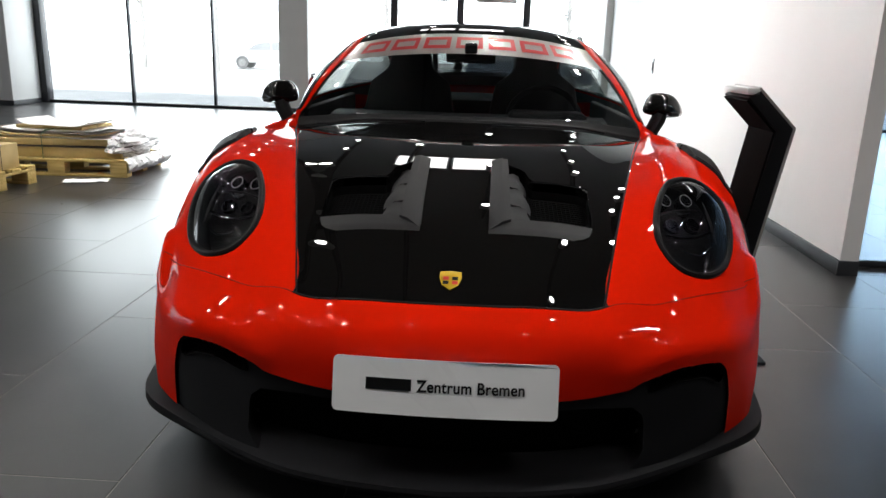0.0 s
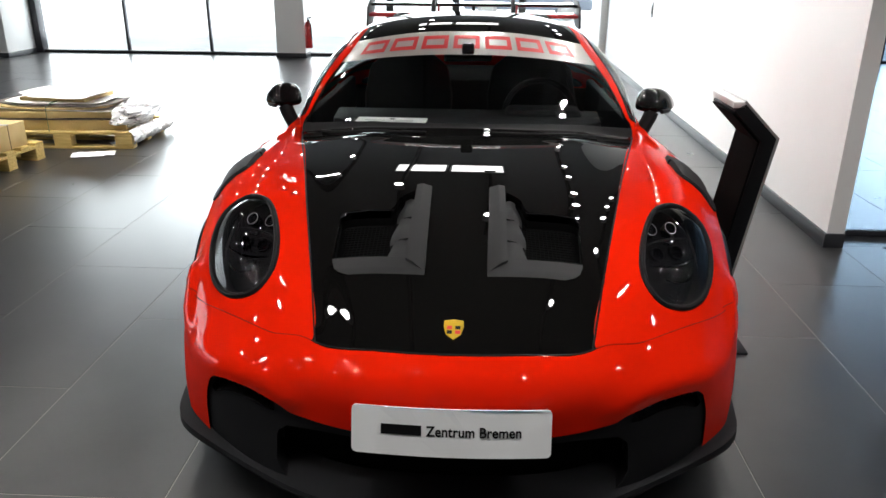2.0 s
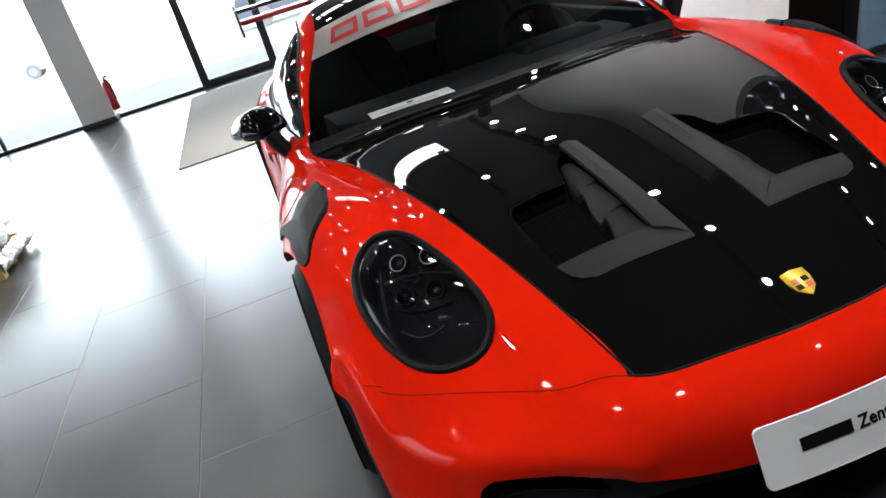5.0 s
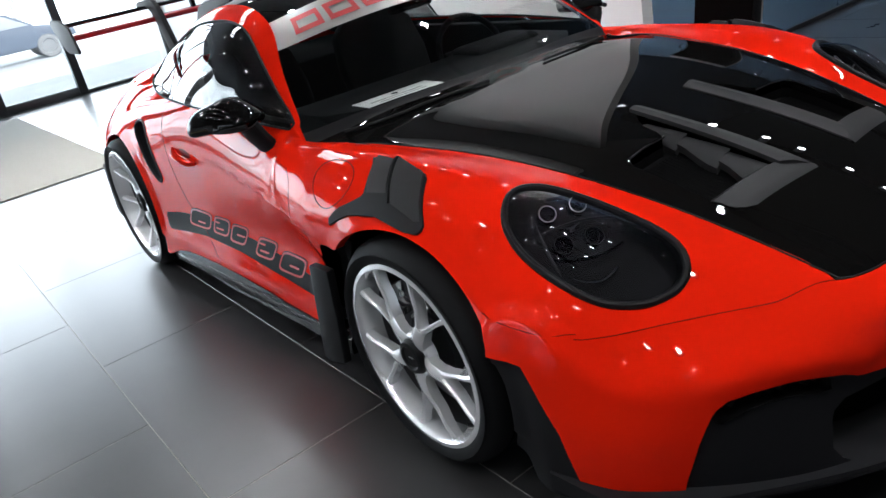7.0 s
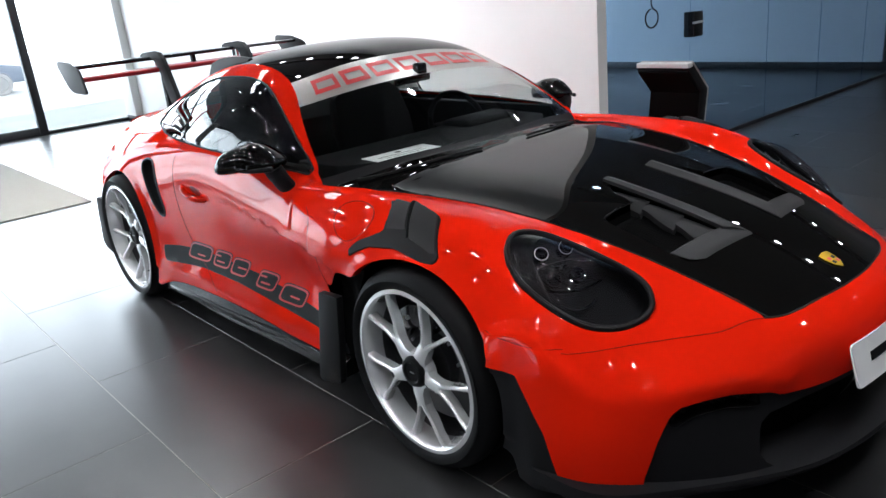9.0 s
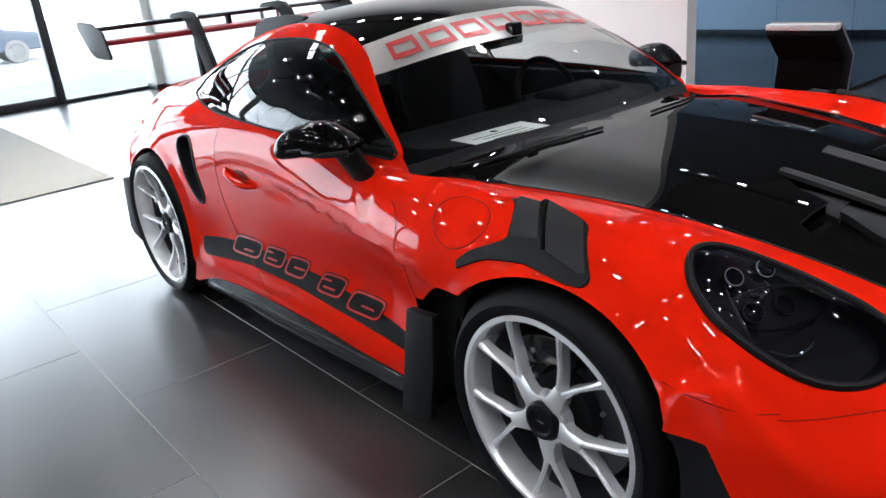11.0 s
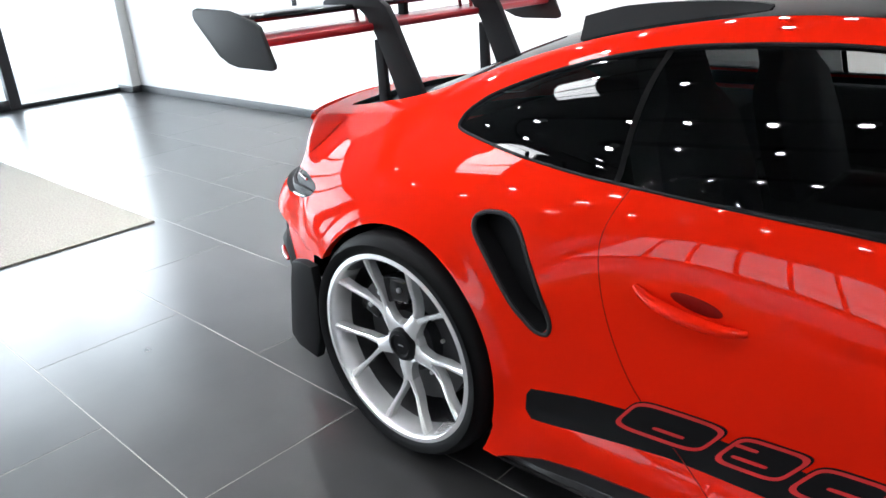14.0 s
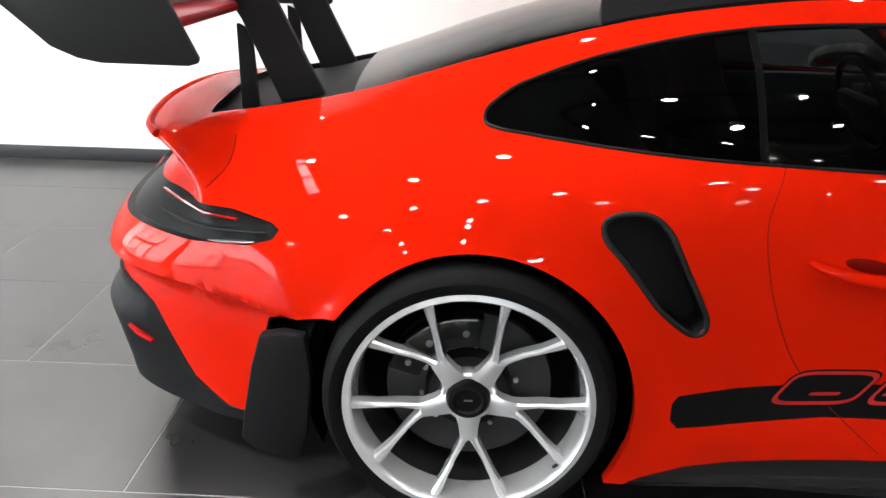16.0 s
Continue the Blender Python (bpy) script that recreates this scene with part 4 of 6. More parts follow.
bonnet = part("bonnet", edge_flange(panel_mesh(panels["bonnet"]), lambda co: Vector((0, 0, -0.03))), CARBON, car, "lacquered carbon bonnet with two deep air outlets", sharp=60)
part("cowl", panel_mesh(panels["cowl"]), MATT_BLACK, car)
part("windscreen", panel_mesh(panels["windscreen"]), SCREEN_GLASS, car, "dark tinted windscreen")
strip = part("sun_strip", panel_mesh(panels["sun_strip"]), SILVER_FILM, car, "silver-grey sun strip with red brand blocks")
part("roof_panel", panel_mesh(panels["roof_panel"]), CARBON, car, "lacquered carbon roof panel", sharp=60)
part("rear_window", panel_mesh(panels["rear_window"]), DARK_GLASS, car)
part("engine_grille", inset(panels["engine_grille"], (0, 0, -0.02), rim=(0, 0, 0.02)), INK, car)
for sgn in (1, -1):
    for name, glass, keep in (("side_window", SMOKE_GLASS, lambda y: y < 1.835), ("quarter_window", DARK_GLASS, lambda y: y >= 1.835)):
        part(name, one_side([f for f in panels["side_window"] if keep(grid[f[0][0], col_at[4], 1])], sgn), glass, car, "dark tinted side window")
    part("door_pillar", moved(one_side(list({tuple(q): q for q in pillar_cells}.values()), sgn), Matrix.Translation((0.002 * sgn, 0, 0.001))), DEEP_BLACK, car)
    part("side_stripe", one_side(panels["side_stripe"], sgn), INK, car, "matt black side stripe")
    part("side_intake", inset(panels["side_intake"], (-0.07 * sgn, 0.01, 0), False, sgn, (0.07 * sgn, -0.01, 0)), MATT_BLACK, car, "deep black side air intake")
    part("wheel_deflector", inset(panels["front_gap"], (-0.004 * sgn, 0, 0), False, sgn, (-0.05 * sgn, 0, 0)), MATT_BLACK, car)
    part("arch_lining", inset(panels["front_void"], (-0.06 * sgn, 0, 0), False, sgn), DEEP_BLACK, car)
    part("arch_lining", inset(panels["rear_void"], (-0.06 * sgn, 0, 0), False, sgn), DEEP_BLACK, car)
bm = inset(panels["front_mouth"], (0, 0.012, 0), rim=(0, 0.06, 0))
for v in bm.verts:  # sweeps forward towards the splitter
    v.co.y -= 0.045 * min(1.0, max(0.0, (0.345 - v.co.z) / 0.2)) ** 1.5 * min(1.0, max(0.0, (0.76 - abs(v.co.x)) / 0.3))
surround = part("bumper_grille_surround", bm, MATT_BLACK, car, "matt black lower bumper plastic")
part("grille", inset(panels["grille"], (0, 0.085, 0)), DEEP_BLACK, car)
for sgn in (1, -1):
    part("brake_duct", inset(panels["duct"], (0, 0.06, 0), False, sgn, (0, -0.055, 0)), DEEP_BLACK, car, "deep black slot above the bumper plastic")
    part("sill_panel", inset(panels["sill_cut"], (-0.014 * sgn, 0, 0), False, sgn, (0.02 * sgn, 0, 0.004)), SATIN_TRIM, car, "dark grey lower sill panel")
bm = inset(panels["rear_mouth"], (0, 0.012, 0), rim=(0, -0.05, 0))
for v in bm.verts:
    v.co.y += 0.06 * min(1.0, max(0.0, (v.co.y - 3.19) / 0.16)) * min(1.0, max(0.0, (0.46 - v.co.z) / 0.06))
part("rear_diffuser", bm, MATT_BLACK, car, "matt black rear diffuser", sharp=40)

# ---- car details ----


def line(points, axes, sign, radius=0.0013, out=0.0, n=40):
    """A dark shut line lying on the skin, through points of one view."""
    pts = [drape(a, b, axes, out, sign) for a, b in curve(points, n)]
    return tube(pts, radius, 5)


SIDE, TOP = (1, 2), (0, 1)
for sgn in (1, -1):
    part("shut_line", line([(1.80, .900), (1.832, .82), (1.828, .70), (1.79, .58), (1.726, .457), (1.613, .336), (1.50, .24)], SIDE, sgn), SEAM, car)
    part("shut_line", line([(.665, .80), (.58, .76), (.545, .70), (.54, .62), (.55, .52), (.58, .40), (.60, .26)], SIDE, sgn), SEAM, car)
    ring = [(.862 + .018 * math.cos(a) - .049 * math.sin(a), .308 + .091 * math.cos(a) + .040 * math.sin(a)) for a in np.linspace(0, 2 * math.pi, 49)]
    part("fuel_flap_line", line(ring, TOP, sgn, 0.0016, 0.0008, 60), SEAM, car)
    part("shut_line", line([(.367, -.866), (.39, -.849), (.515, -.792), (.643, -.693), (.765, -.588), (.824, -.523)], TOP, sgn), SEAM, car)
    part("shut_line", line([(.372, -.86), (.43, -.61), (.51, -.28), (.59, .06), (.675, .40), (.733, .655)], TOP, sgn, 0.003), INK, car)
    part("shut_line", line([(-.523, .538), (-.491, .542), (-.397, .552), (-.315, .564)], SIDE, sgn), SEAM, car)
    part("shut_line", line([(3.085, .868), (3.078, .842), (3.09, .805), (3.125, .772)], SIDE, sgn), SEAM, car)
    # window trim
    seam = [(a[0] + (b[0] - a[0]) * t, a[1] + (b[1] - a[1]) * t) for a, b in zip(DLO, DLO[1:] + DLO[:1]) for t in np.linspace(0, 1, max(1, int(math.dist(a, b) / 0.03)), endpoint=False)]
    part("window_trim", tube([drape(y, z, SIDE, 0.001, sgn) for y, z in seam], 0.0045, 6, True), MATT_BLACK, car)

# nose edge of the bonnet
part("shut_line", tube([skin_at(ROWS["lead"], j, 0.0) for j in range(col_at[2], 0, -1)] + [skin_at(ROWS["lead"], j, 0.0, -1) for j in range(0, col_at[2] + 1)], 0.003, 5), INK, car)

# headlamps: dark bowl, projector rings, light bars and a domed clear lens
for sgn in (1, -1):
    lamp = part("headlamp", inset(panels["headlamp"], (-0.035 * sgn, 0.05, -0.035), False, sgn, (0.035 * sgn, -0.05, 0.035)), INK, car, "dark oval headlamp under clear glass")
    bm = one_side(panels["headlamp"], sgn)
    c0 = sum((v.co for v in bm.verts), Vector()) / len(bm.verts)
    for v in bm.verts:
        e = inside(HEADLAMP, np.array([abs(v.co.x)]), np.array([v.co.y]))[0]
        v.co += Vector((0.42 * sgn, -0.42, 0.72)) * 0.034 * math.sin(0.5 * math.pi * min(1.0, max(0.0, -e / 0.105)))
    part("lens", bm, LENS_GLASS, lamp)
    rim = [drape(p[0], p[1], TOP, 0.001, sgn) for p in HEADLAMP]
    part("bezel", tube(rim, 0.0095, 8, True), INK, lamp)
    face = pose(0, 0, 0, 48, 0, 28 * sgn)

    def lamp_at(dx, dy, sink=0.02):
        return c0 + (face @ Vector((dx, dy, 0))) - Vector((sink * sgn, -1.4 * sink, sink))

    for dx, dy, r in ((-0.018 * sgn, 0.072, 0.020), (0.058 * sgn, 0.066, 0.020), (-0.030 * sgn, -0.012, 0.022), (0.045 * sgn, -0.016, 0.022)):
        p = lamp_at(dx, dy)
        upper = dy > 0
        cup = lathe([(0.0, -.020), (r * .55, -.018), (r * .8, -.006), (r, 0.0), (r * 1.08, -.004), (r * 1.1, -.03)], 28)
        part("projector", moved(cup, Matrix.Translation(p) @ face @ pose(0, 0, 0, 0, -90, 0)), GLOSS_BLACK, lamp)
        ringb = tube([p + (face @ Vector((r * math.cos(a), r * math.sin(a), 0.001))) for a in np.linspace(0, 2 * math.pi, 28, endpoint=False)], 0.0011 if upper else 0.0008, 6, True)
        part("projector_ring", ringb, STEEL if upper else GREY_PLASTIC, lamp)
        bm = bmesh.new()
        bmesh.ops.create_uvsphere(bm, u_segments=16, v_segments=8, radius=r * 0.55)
        part("projector_lens", moved(bm, Matrix.Translation(p) @ face @ Matrix.Translation((0, 0, -.012)) @ Matrix.Diagonal((1, 1, 0.6, 1))), GLOSS_BLACK, lamp)
    # chrome reflector cup, curved ledges and the running-light arc
    cup = [lamp_at(0.020 * sgn + 0.022 * math.cos(a), 0.034 + 0.020 * math.sin(a), 0.016) for a in np.linspace(math.pi * 1.02, math.pi * 2.2, 13)]
    part("reflector", tube(cup, [0.002 + 0.004 * math.sin(math.pi * k / 12) for k in range(13)], 6, flat=1.6), CHROME, lamp)
    for dy, w, bow, rad, m in ((-0.062, 0.085, 0.016, 0.0035, GLOSS_BLACK), (0.030, 0.088, -0.012, 0.003, GREY_PLASTIC), (-0.118, 0.052, 0.020, 0.0035, CHROME)):
        part("light_bar", tube([lamp_at(x, dy + bow * (x / w) ** 2, 0.012) for x in np.linspace(-w, w, 15)], rad, 6), m, lamp)
    part("side_strip", tube([lamp_at(sgn * (0.092 - 0.9 * y * y + 0.10 * y), y, 0.010) for y in np.linspace(-0.09, 0.05, 12)], [0.001 + 0.004 * math.sin(math.pi * k / 11) for k in range(12)], 6, flat=0.4), GREY_PLASTIC, lamp)

# bonnet outlets: grey inner blade with three vanes, front shelf and a black well
for sgn in (1, -1):
    def hood(x, y, dz=0.0):
        p = drape(x, y, TOP, 0, sgn)
        return Vector((p.x, p.y, p.z + dz))

    well = inset([f for f in panels["vent"]], (0, 0, -0.056), False, sgn, (0, 0, 0.05))
    part("outlet_well", well, DEEP_BLACK, bonnet)
    n = 24
    bm = bmesh.new()
    inner = [(0.090 + 0.008 * t, -0.66 + 0.495 * t) for t in np.linspace(0, 1, n)]
    outer = [(0.150, -0.605 + 0.44 * t) for t in np.linspace(0, 1, n)]
    ring = []
    for (xa, ya), (xb, yb) in zip(inner, outer):
        a, b = hood(xa, ya, 0.004), hood(xb, yb, 0.010)
        ring.append([bm.verts.new(p) for p in (a, a.lerp(b, 0.6) + Vector((0, 0, 0.006)), b, b - Vector((0, 0, 0.012)), a - Vector((0, 0, 0.02)))])
    for a, b in zip(ring, ring[1:]):
        for k in range(5):
            bm.faces.new((a[k], a[(k + 1) % 5], b[(k + 1) % 5], b[k]))
    bm.faces.new(ring[0]), bm.faces.new(ring[-1][::-1])
    bmesh.ops.recalc_face_normals(bm, faces=bm.faces[:])
    part("outlet_blade", bm, GREY_PLASTIC, bonnet, "dark grey outlet blade", sharp=25)
    for y0, reach in ((-0.600, 0.208), (-0.475, 0.202), (-0.350, 0.194)):
        bm = bmesh.new()
        up = []
        for t in np.linspace(0, 1, 6):
            y, swell = y0 + 0.128 * t, 0.012 * math.sin(math.pi * min(1.0, t + 0.25))
            a, b = hood(0.148, y, -0.010 - 0.010 * t), hood(reach + swell - 0.010 * t, y, -0.040 + 0.016 * t)
            row = [a, a.lerp(b, 0.5) + Vector((0, 0, 0.006 + 0.4 * swell)), b, b - Vector((0, 0, 0.020))]
            up.append([bm.verts.new(p) for p in row])
        for a, b in zip(up, up[1:]):
            for k in range(3):
                bm.faces.new((a[k], a[k + 1], b[k + 1], b[k]))
        for row in (up[0], up[-1]):
            bm.faces.new(row)
        bmesh.ops.recalc_face_normals(bm, faces=bm.faces[:])
        part("outlet_vane", bm, GREY_PLASTIC, bonnet)
    bm = bmesh.new()
    rows = [[bm.verts.new(hood(xx, yy + 0.11 * (xx - 0.09), dz)) for xx in np.linspace(x0, x1, 9)] for yy, dz, x0, x1 in ((-0.670, 0.001, 0.090, 0.315), (-0.660, 0.005, 0.090, 0.345), (-0.645, 0.006, 0.100, 0.361), (-0.600, 0.003, 0.15, 0.374), (-0.588, -0.008, 0.15, 0.374), (-0.580, -0.055, 0.15, 0.372))]
    for a, b in zip(rows, rows[1:]):
        for k in range(8):
            bm.faces.new((a[k], a[k + 1], b[k + 1], b[k]))
    bmesh.ops.recalc_face_normals(bm, faces=bm.faces[:])
    part("outlet_shelf", bm, GREY_PLASTIC, bonnet, sharp=25)
    part("outlet_rim", tube([hood(0.215, -0.325, -0.004), hood(0.30, -0.325, -0.003), hood(0.368, -0.328, -0.004), hood(0.385, -0.36, -0.004), hood(0.38, -0.55, -0.004)], 0.0035, 6), GLOSS_BLACK, bonnet)
    # fine mesh lying in the well
    mesh = bmesh.new()
    for k in range(14):
        p, q = hood(0.205 + 0.0125 * k, -0.565, -0.050), hood(0.205 + 0.0125 * k, -0.345, -0.050)
        tube([p, p.lerp(q, 0.5), q], 0.0011, 4, bm=mesh)
    for k in range(18):
        p, q = hood(0.20, -0.56 + 0.0125 * k, -0.050), hood(0.37, -0.56 + 0.0125 * k, -0.050)
        tube([p, p.lerp(q, 0.5), q], 0.0011, 4, bm=mesh)
    part("outlet_mesh", mesh, DEEP_BLACK, bonnet, "dark mesh inside the outlet", smooth=False)

# crest on the bonnet: a plain enamel shield
bm = prism([(0.0, -0.036), (0.02, -0.018), (0.027, 0.008), (0.026, 0.03), (0.0, 0.034), (-0.026, 0.03), (-0.027, 0.008), (-0.02, -0.018)], 0.004, "z", 0.0015)
spot = drape(0.002, -0.865, TOP)
tilt = Matrix.Translation(spot + Vector((0, -0.001, 0.001))) @ pose(0, 0, 0, 22, 0, 0)
crest = part("crest", moved(bm, tilt), GOLD, car, "small gold shield badge")
for x0, y0, m in ((-0.011, 0.004, RED_FILM), (0.011, -0.012, RED_FILM), (-0.011, -0.012, INK), (0.011, 0.004, INK)):
    part("enamel_field", moved(box(x0 - 0.007, x0 + 0.007, y0 - 0.006, y0 + 0.006, 0.004, 0.0052, 0.0004, 1), tilt), m, crest)

# number plate blank with the dealer's lettering
PLATE = Matrix.Translation((0.004, -1.058, 0.418)) @ pose(0, 0, 0, 76, 0, 0)


def plate_bend(bm):
    for v in bm.verts:
        v.co.z -= 0.35 * v.co.x**2
    return moved(bm, PLATE)


bm = bmesh.new()
W2, H2, R = 0.252, 0.062, 0.012
xs = np.linspace(-W2, W2, 25)
ring = [(W2 - R + R * math.cos(a), H2 - R + R * math.sin(a)) for a in np.linspace(0, math.pi / 2, 5)]
outl = ring + [(x, H2) for x in xs[::-1][1:-1] if abs(x) < W2 - R] + [(-x, y) for x, y in ring[::-1]] + [(-x, -y) for x, y in ring] + [(x, -H2) for x in xs[1:-1] if abs(x) < W2 - R] + [(x, -y) for x, y in ring[::-1]]
bm = prism(outl, 0.006, "z")
plate = part("number_plate", plate_bend(bm), WHITE_PLATE, car, "white dealer plate with black lettering", smooth=False)
txt = bpy.data.curves.new("dealer_lettering", "FONT")
txt.body, txt.size, txt.extrude, txt.offset, txt.space_character = "Zentrum Bremen", 0.037, 0.0006, 0.0007, 1.03
tmp = bpy.data.objects.new("dealer_lettering", txt)
scene.collection.objects.link(tmp)
bpy.context.view_layer.update()
me = bpy.data.meshes.new_from_object(tmp.evaluated_get(bpy.context.evaluated_depsgraph_get()))
bpy.data.objects.remove(tmp)
bm = bmesh.new()
bm.from_mesh(me)
x0, x1 = min(v.co.x for v in bm.verts), max(v.co.x for v in bm.verts)
for v in bm.verts:
    v.co.x = -0.062 + (v.co.x - x0) * 0.238 / (x1 - x0)
    v.co.y -= 0.008
    v.co.z += 0.0068
part("lettering", plate_bend(bm), INK, plate, smooth=False)
bm = box(-0.176, -0.074, -0.008, 0.018, 0.0062, 0.0072)
part("brand_bar", plate_bend(bm), INK, plate, smooth=False)

# front splitter with upturned ends
OUT = curve([(0, -1.072, .160), (.101, -1.063, .160), (.348, -1.012, .158), (.512, -.925, .156), (.712, -.785, .152), (.842, -.68, .150), (.888, -.585, .153), (.905, -.47, .16)], 40)
bm = bmesh.new()
prev = None
for sgn in (1,):
    full = [Vector((-p[0], p[1], p[2])) for p in OUT[:0:-1]] + [Vector(tuple(p)) for p in OUT]
    for p in full:
        t = min(1.0, abs(p.x) / 0.9)
        inw = Vector((-p.x * 0.12, 0.12 - 0.05 * t, -0.035))
        ring = [bm.verts.new(p + Vector((0, 0, 0.010 + 0.02 * t**8))), bm.verts.new(p + Vector((0, -0.004, 0.0))), bm.verts.new(p + Vector((0, 0.004, -0.014))), bm.verts.new(p + inw), bm.verts.new(p + inw + Vector((0, 0.02, 0.07)))]
        if prev:
            for k in range(4):
                bm.faces.new((prev[k], prev[k + 1], ring[k + 1], ring[k]))
            bm.faces.new((prev[4], prev[0], ring[0], ring[4]))
        prev = ring
bmesh.ops.recalc_face_normals(bm, faces=bm.faces[:])
part("front_splitter", bm, MATT_BLACK, car, "matt black front splitter lip", sharp=40)
# wheel-arch flaps
for sgn in (1, -1):
    bm = prism([(.405, .49), (.525, .482), (.545, .40), (.61, .11), (.58, .10), (.465, .13), (.43, .30)], 0.03, "x", 0.006)
    part("arch_flap", moved(bm, Matrix.Translation((sgn * .885 - (0.03 if sgn < 0 else 0) + 0.0, 0, 0))), MATT_BLACK, car, "matt black flap behind the front wheel")
    bm = prism([(2.845, .505), (2.90, .512), (2.95, .503), (2.975, .42), (3.0, .30), (3.015, .22), (2.98, .185), (2.88, .165), (2.85, .25), (2.835, .40)], 0.035, "x", 0.008)
    part("arch_flap", moved(bm, Matrix.Translation((sgn * .872 - (0.035 if sgn < 0 else 0), 0, 0)) @ pose(0, 0, 0, 0, 0, 0)), MATT_BLACK, car, "matt black flap behind the rear wheel")
    # side skirt
    ys = np.linspace(0.55, 2.08, 30)
    bm = bmesh.new()
    prev = None
    for y in ys:
        x = float(np.interp(y, (0.55, 1.0, 1.5, 2.0, 2.08), (.828, .843, .872, .898, .902)))
        z = float(np.interp(y, (0.55, 1.0, 1.5, 1.8, 2.0, 2.08), (.150, .150, .155, .165, .165, .168)))
        low = float(np.interp(y, (0.55, 1.0, 1.5, 1.8, 2.0, 2.08), (.092, .095, .105, .130, .145, .155)))
        ring = [bm.verts.new(p) for p in ((sgn * (x - 0.03), y, z + 0.02), (sgn * (x + 0.004), y, z), (sgn * (x + 0.010), y, low + 0.008), (sgn * (x + 0.004), y, low), (sgn * (x - 0.12), y, low + 0.004))]
        if prev:
            for k in range(4):
                bm.faces.new((prev[k], prev[k + 1], ring[k + 1], ring[k]))
        prev = ring
    bmesh.ops.recalc_face_normals(bm, faces=bm.faces[:])
    part("side_skirt", bm, SATIN_TRIM, car, "satin dark grey side skirt", sharp=30)

# louvres on the front wings
for sgn in (1, -1):
    def raised(keep, out):
        bm = bmesh.new()
        seen = {}
        for f in panels["gill"]:
            mid = np.mean([grid[k] for k in f], axis=0)
            if not keep(mid):
                continue
            vs = []
            for k in f:
                if k not in seen:
                    p = grid[k] + out(grid[k]) * skin[k]
                    seen[k] = bm.verts.new((sgn * p[0], p[1], p[2]))
                vs.append(seen[k])
            bm.faces.new(vs if sgn > 0 else vs[::-1])
        return edge_flange(bm, lambda co: Vector((-0.02 * sgn, 0, -0.02)))

    gill = part("wing_louvre", raised(lambda p: True, lambda p: 0.006), MATT_BLACK, car, "matt black louvre on the front wing")

    def blade(back_top, front_top, front_low, back_low, rise_back, rise_front):
        """A smooth vane over the louvre, higher along its rear edge."""
        bm = bmesh.new()
        rows = []
        for i in range(11):
            u = i / 10
            row = []
            for j in range(11):
                v = j / 10
                x = (back_top[0] * (1 - u) + front_top[0] * u) * (1 - v) + (back_low[0] * (1 - u) + front_low[0] * u) * v
                y = (back_top[1] * (1 - u) + front_top[1] * u) * (1 - v) + (back_low[1] * (1 - u) + front_low[1] * u) * v
                row.append(bm.verts.new(drape(x, y, TOP, rise_back * (1 - u) + rise_front * u - 0.006 * max(0.0, 4 * v - 3), sgn)))
            rows.append(row)
        for p, q in zip(rows, rows[1:]):
            for k in range(10):
                bm.faces.new((p[k], p[k + 1], q[k + 1], q[k]))
        bmesh.ops.recalc_face_normals(bm, faces=bm.faces[:])
        return edge_flange(bm, lambda co: Vector((-0.012 * sgn, 0, -0.012)))

    part("louvre_blade", blade((.766, .088), (.779, -.026), (.874, -.106), (.867, .008), 0.020, 0.010), GREY_PLASTIC, gill)
    part("louvre_blade", blade((.772, .180), (.767, .118), (.868, .034), (.869, .120), 0.012, 0.009), GREY_PLASTIC, gill)
    # black tube along the gap stands in for the shade between the vanes
    part("louvre_slot", tube([drape(.762 + .105 * k / 11, .104 - .084 * k / 11, TOP, 0.005, sgn) for k in range(12)], [.012 - .006 * k / 11 for k in range(12)], 8), DEEP_BLACK, gill)

# soft rims round the side intakes
for sgn in (1, -1):
    part("intake_rim", tube([drape(y, z, SIDE, -0.001, sgn) for y, z in SIDE_INTAKE], 0.0065, 8, True), GREY_PLASTIC, car, "dark plastic rim of the side intake")

# door handles: a bowed bar before a dark-red ellipsoid whose colour holds the hollow's shade
RECESS_SHADE = material("shaded_recess_red", (0.16, 0.004, 0.002), 0.5, spec=0.05)
for sgn in (1, -1):
    bm = bmesh.new()
    bmesh.ops.create_uvsphere(bm, u_segments=28, v_segments=14, radius=1)
    c = drape(1.605, .699, SIDE, -0.006, sgn)
    part("handle_recess", moved(bm, Matrix.Translation(c) @ pose(0, 0, 0, 9, 0, 0) @ Matrix.Diagonal((0.009, 0.078, 0.021, 1))), RECESS_SHADE, car)
    bar = [(1.742, .712, .001), (1.722, .702, .010), (1.68, .690, .021), (1.62, .679, .026), (1.565, .673, .023), (1.52, .671, .012), (1.498, .672, .001)]
    path = curve([tuple(drape(y, z, SIDE, out, sgn)) for y, z, out in bar], 26)
    part("door_handle", tube(path, [0.006 + 0.012 * math.sin(math.pi * (k + 0.5) / 26) ** 0.6 for k in range(26)], 14, flat=0.75), RED, car)

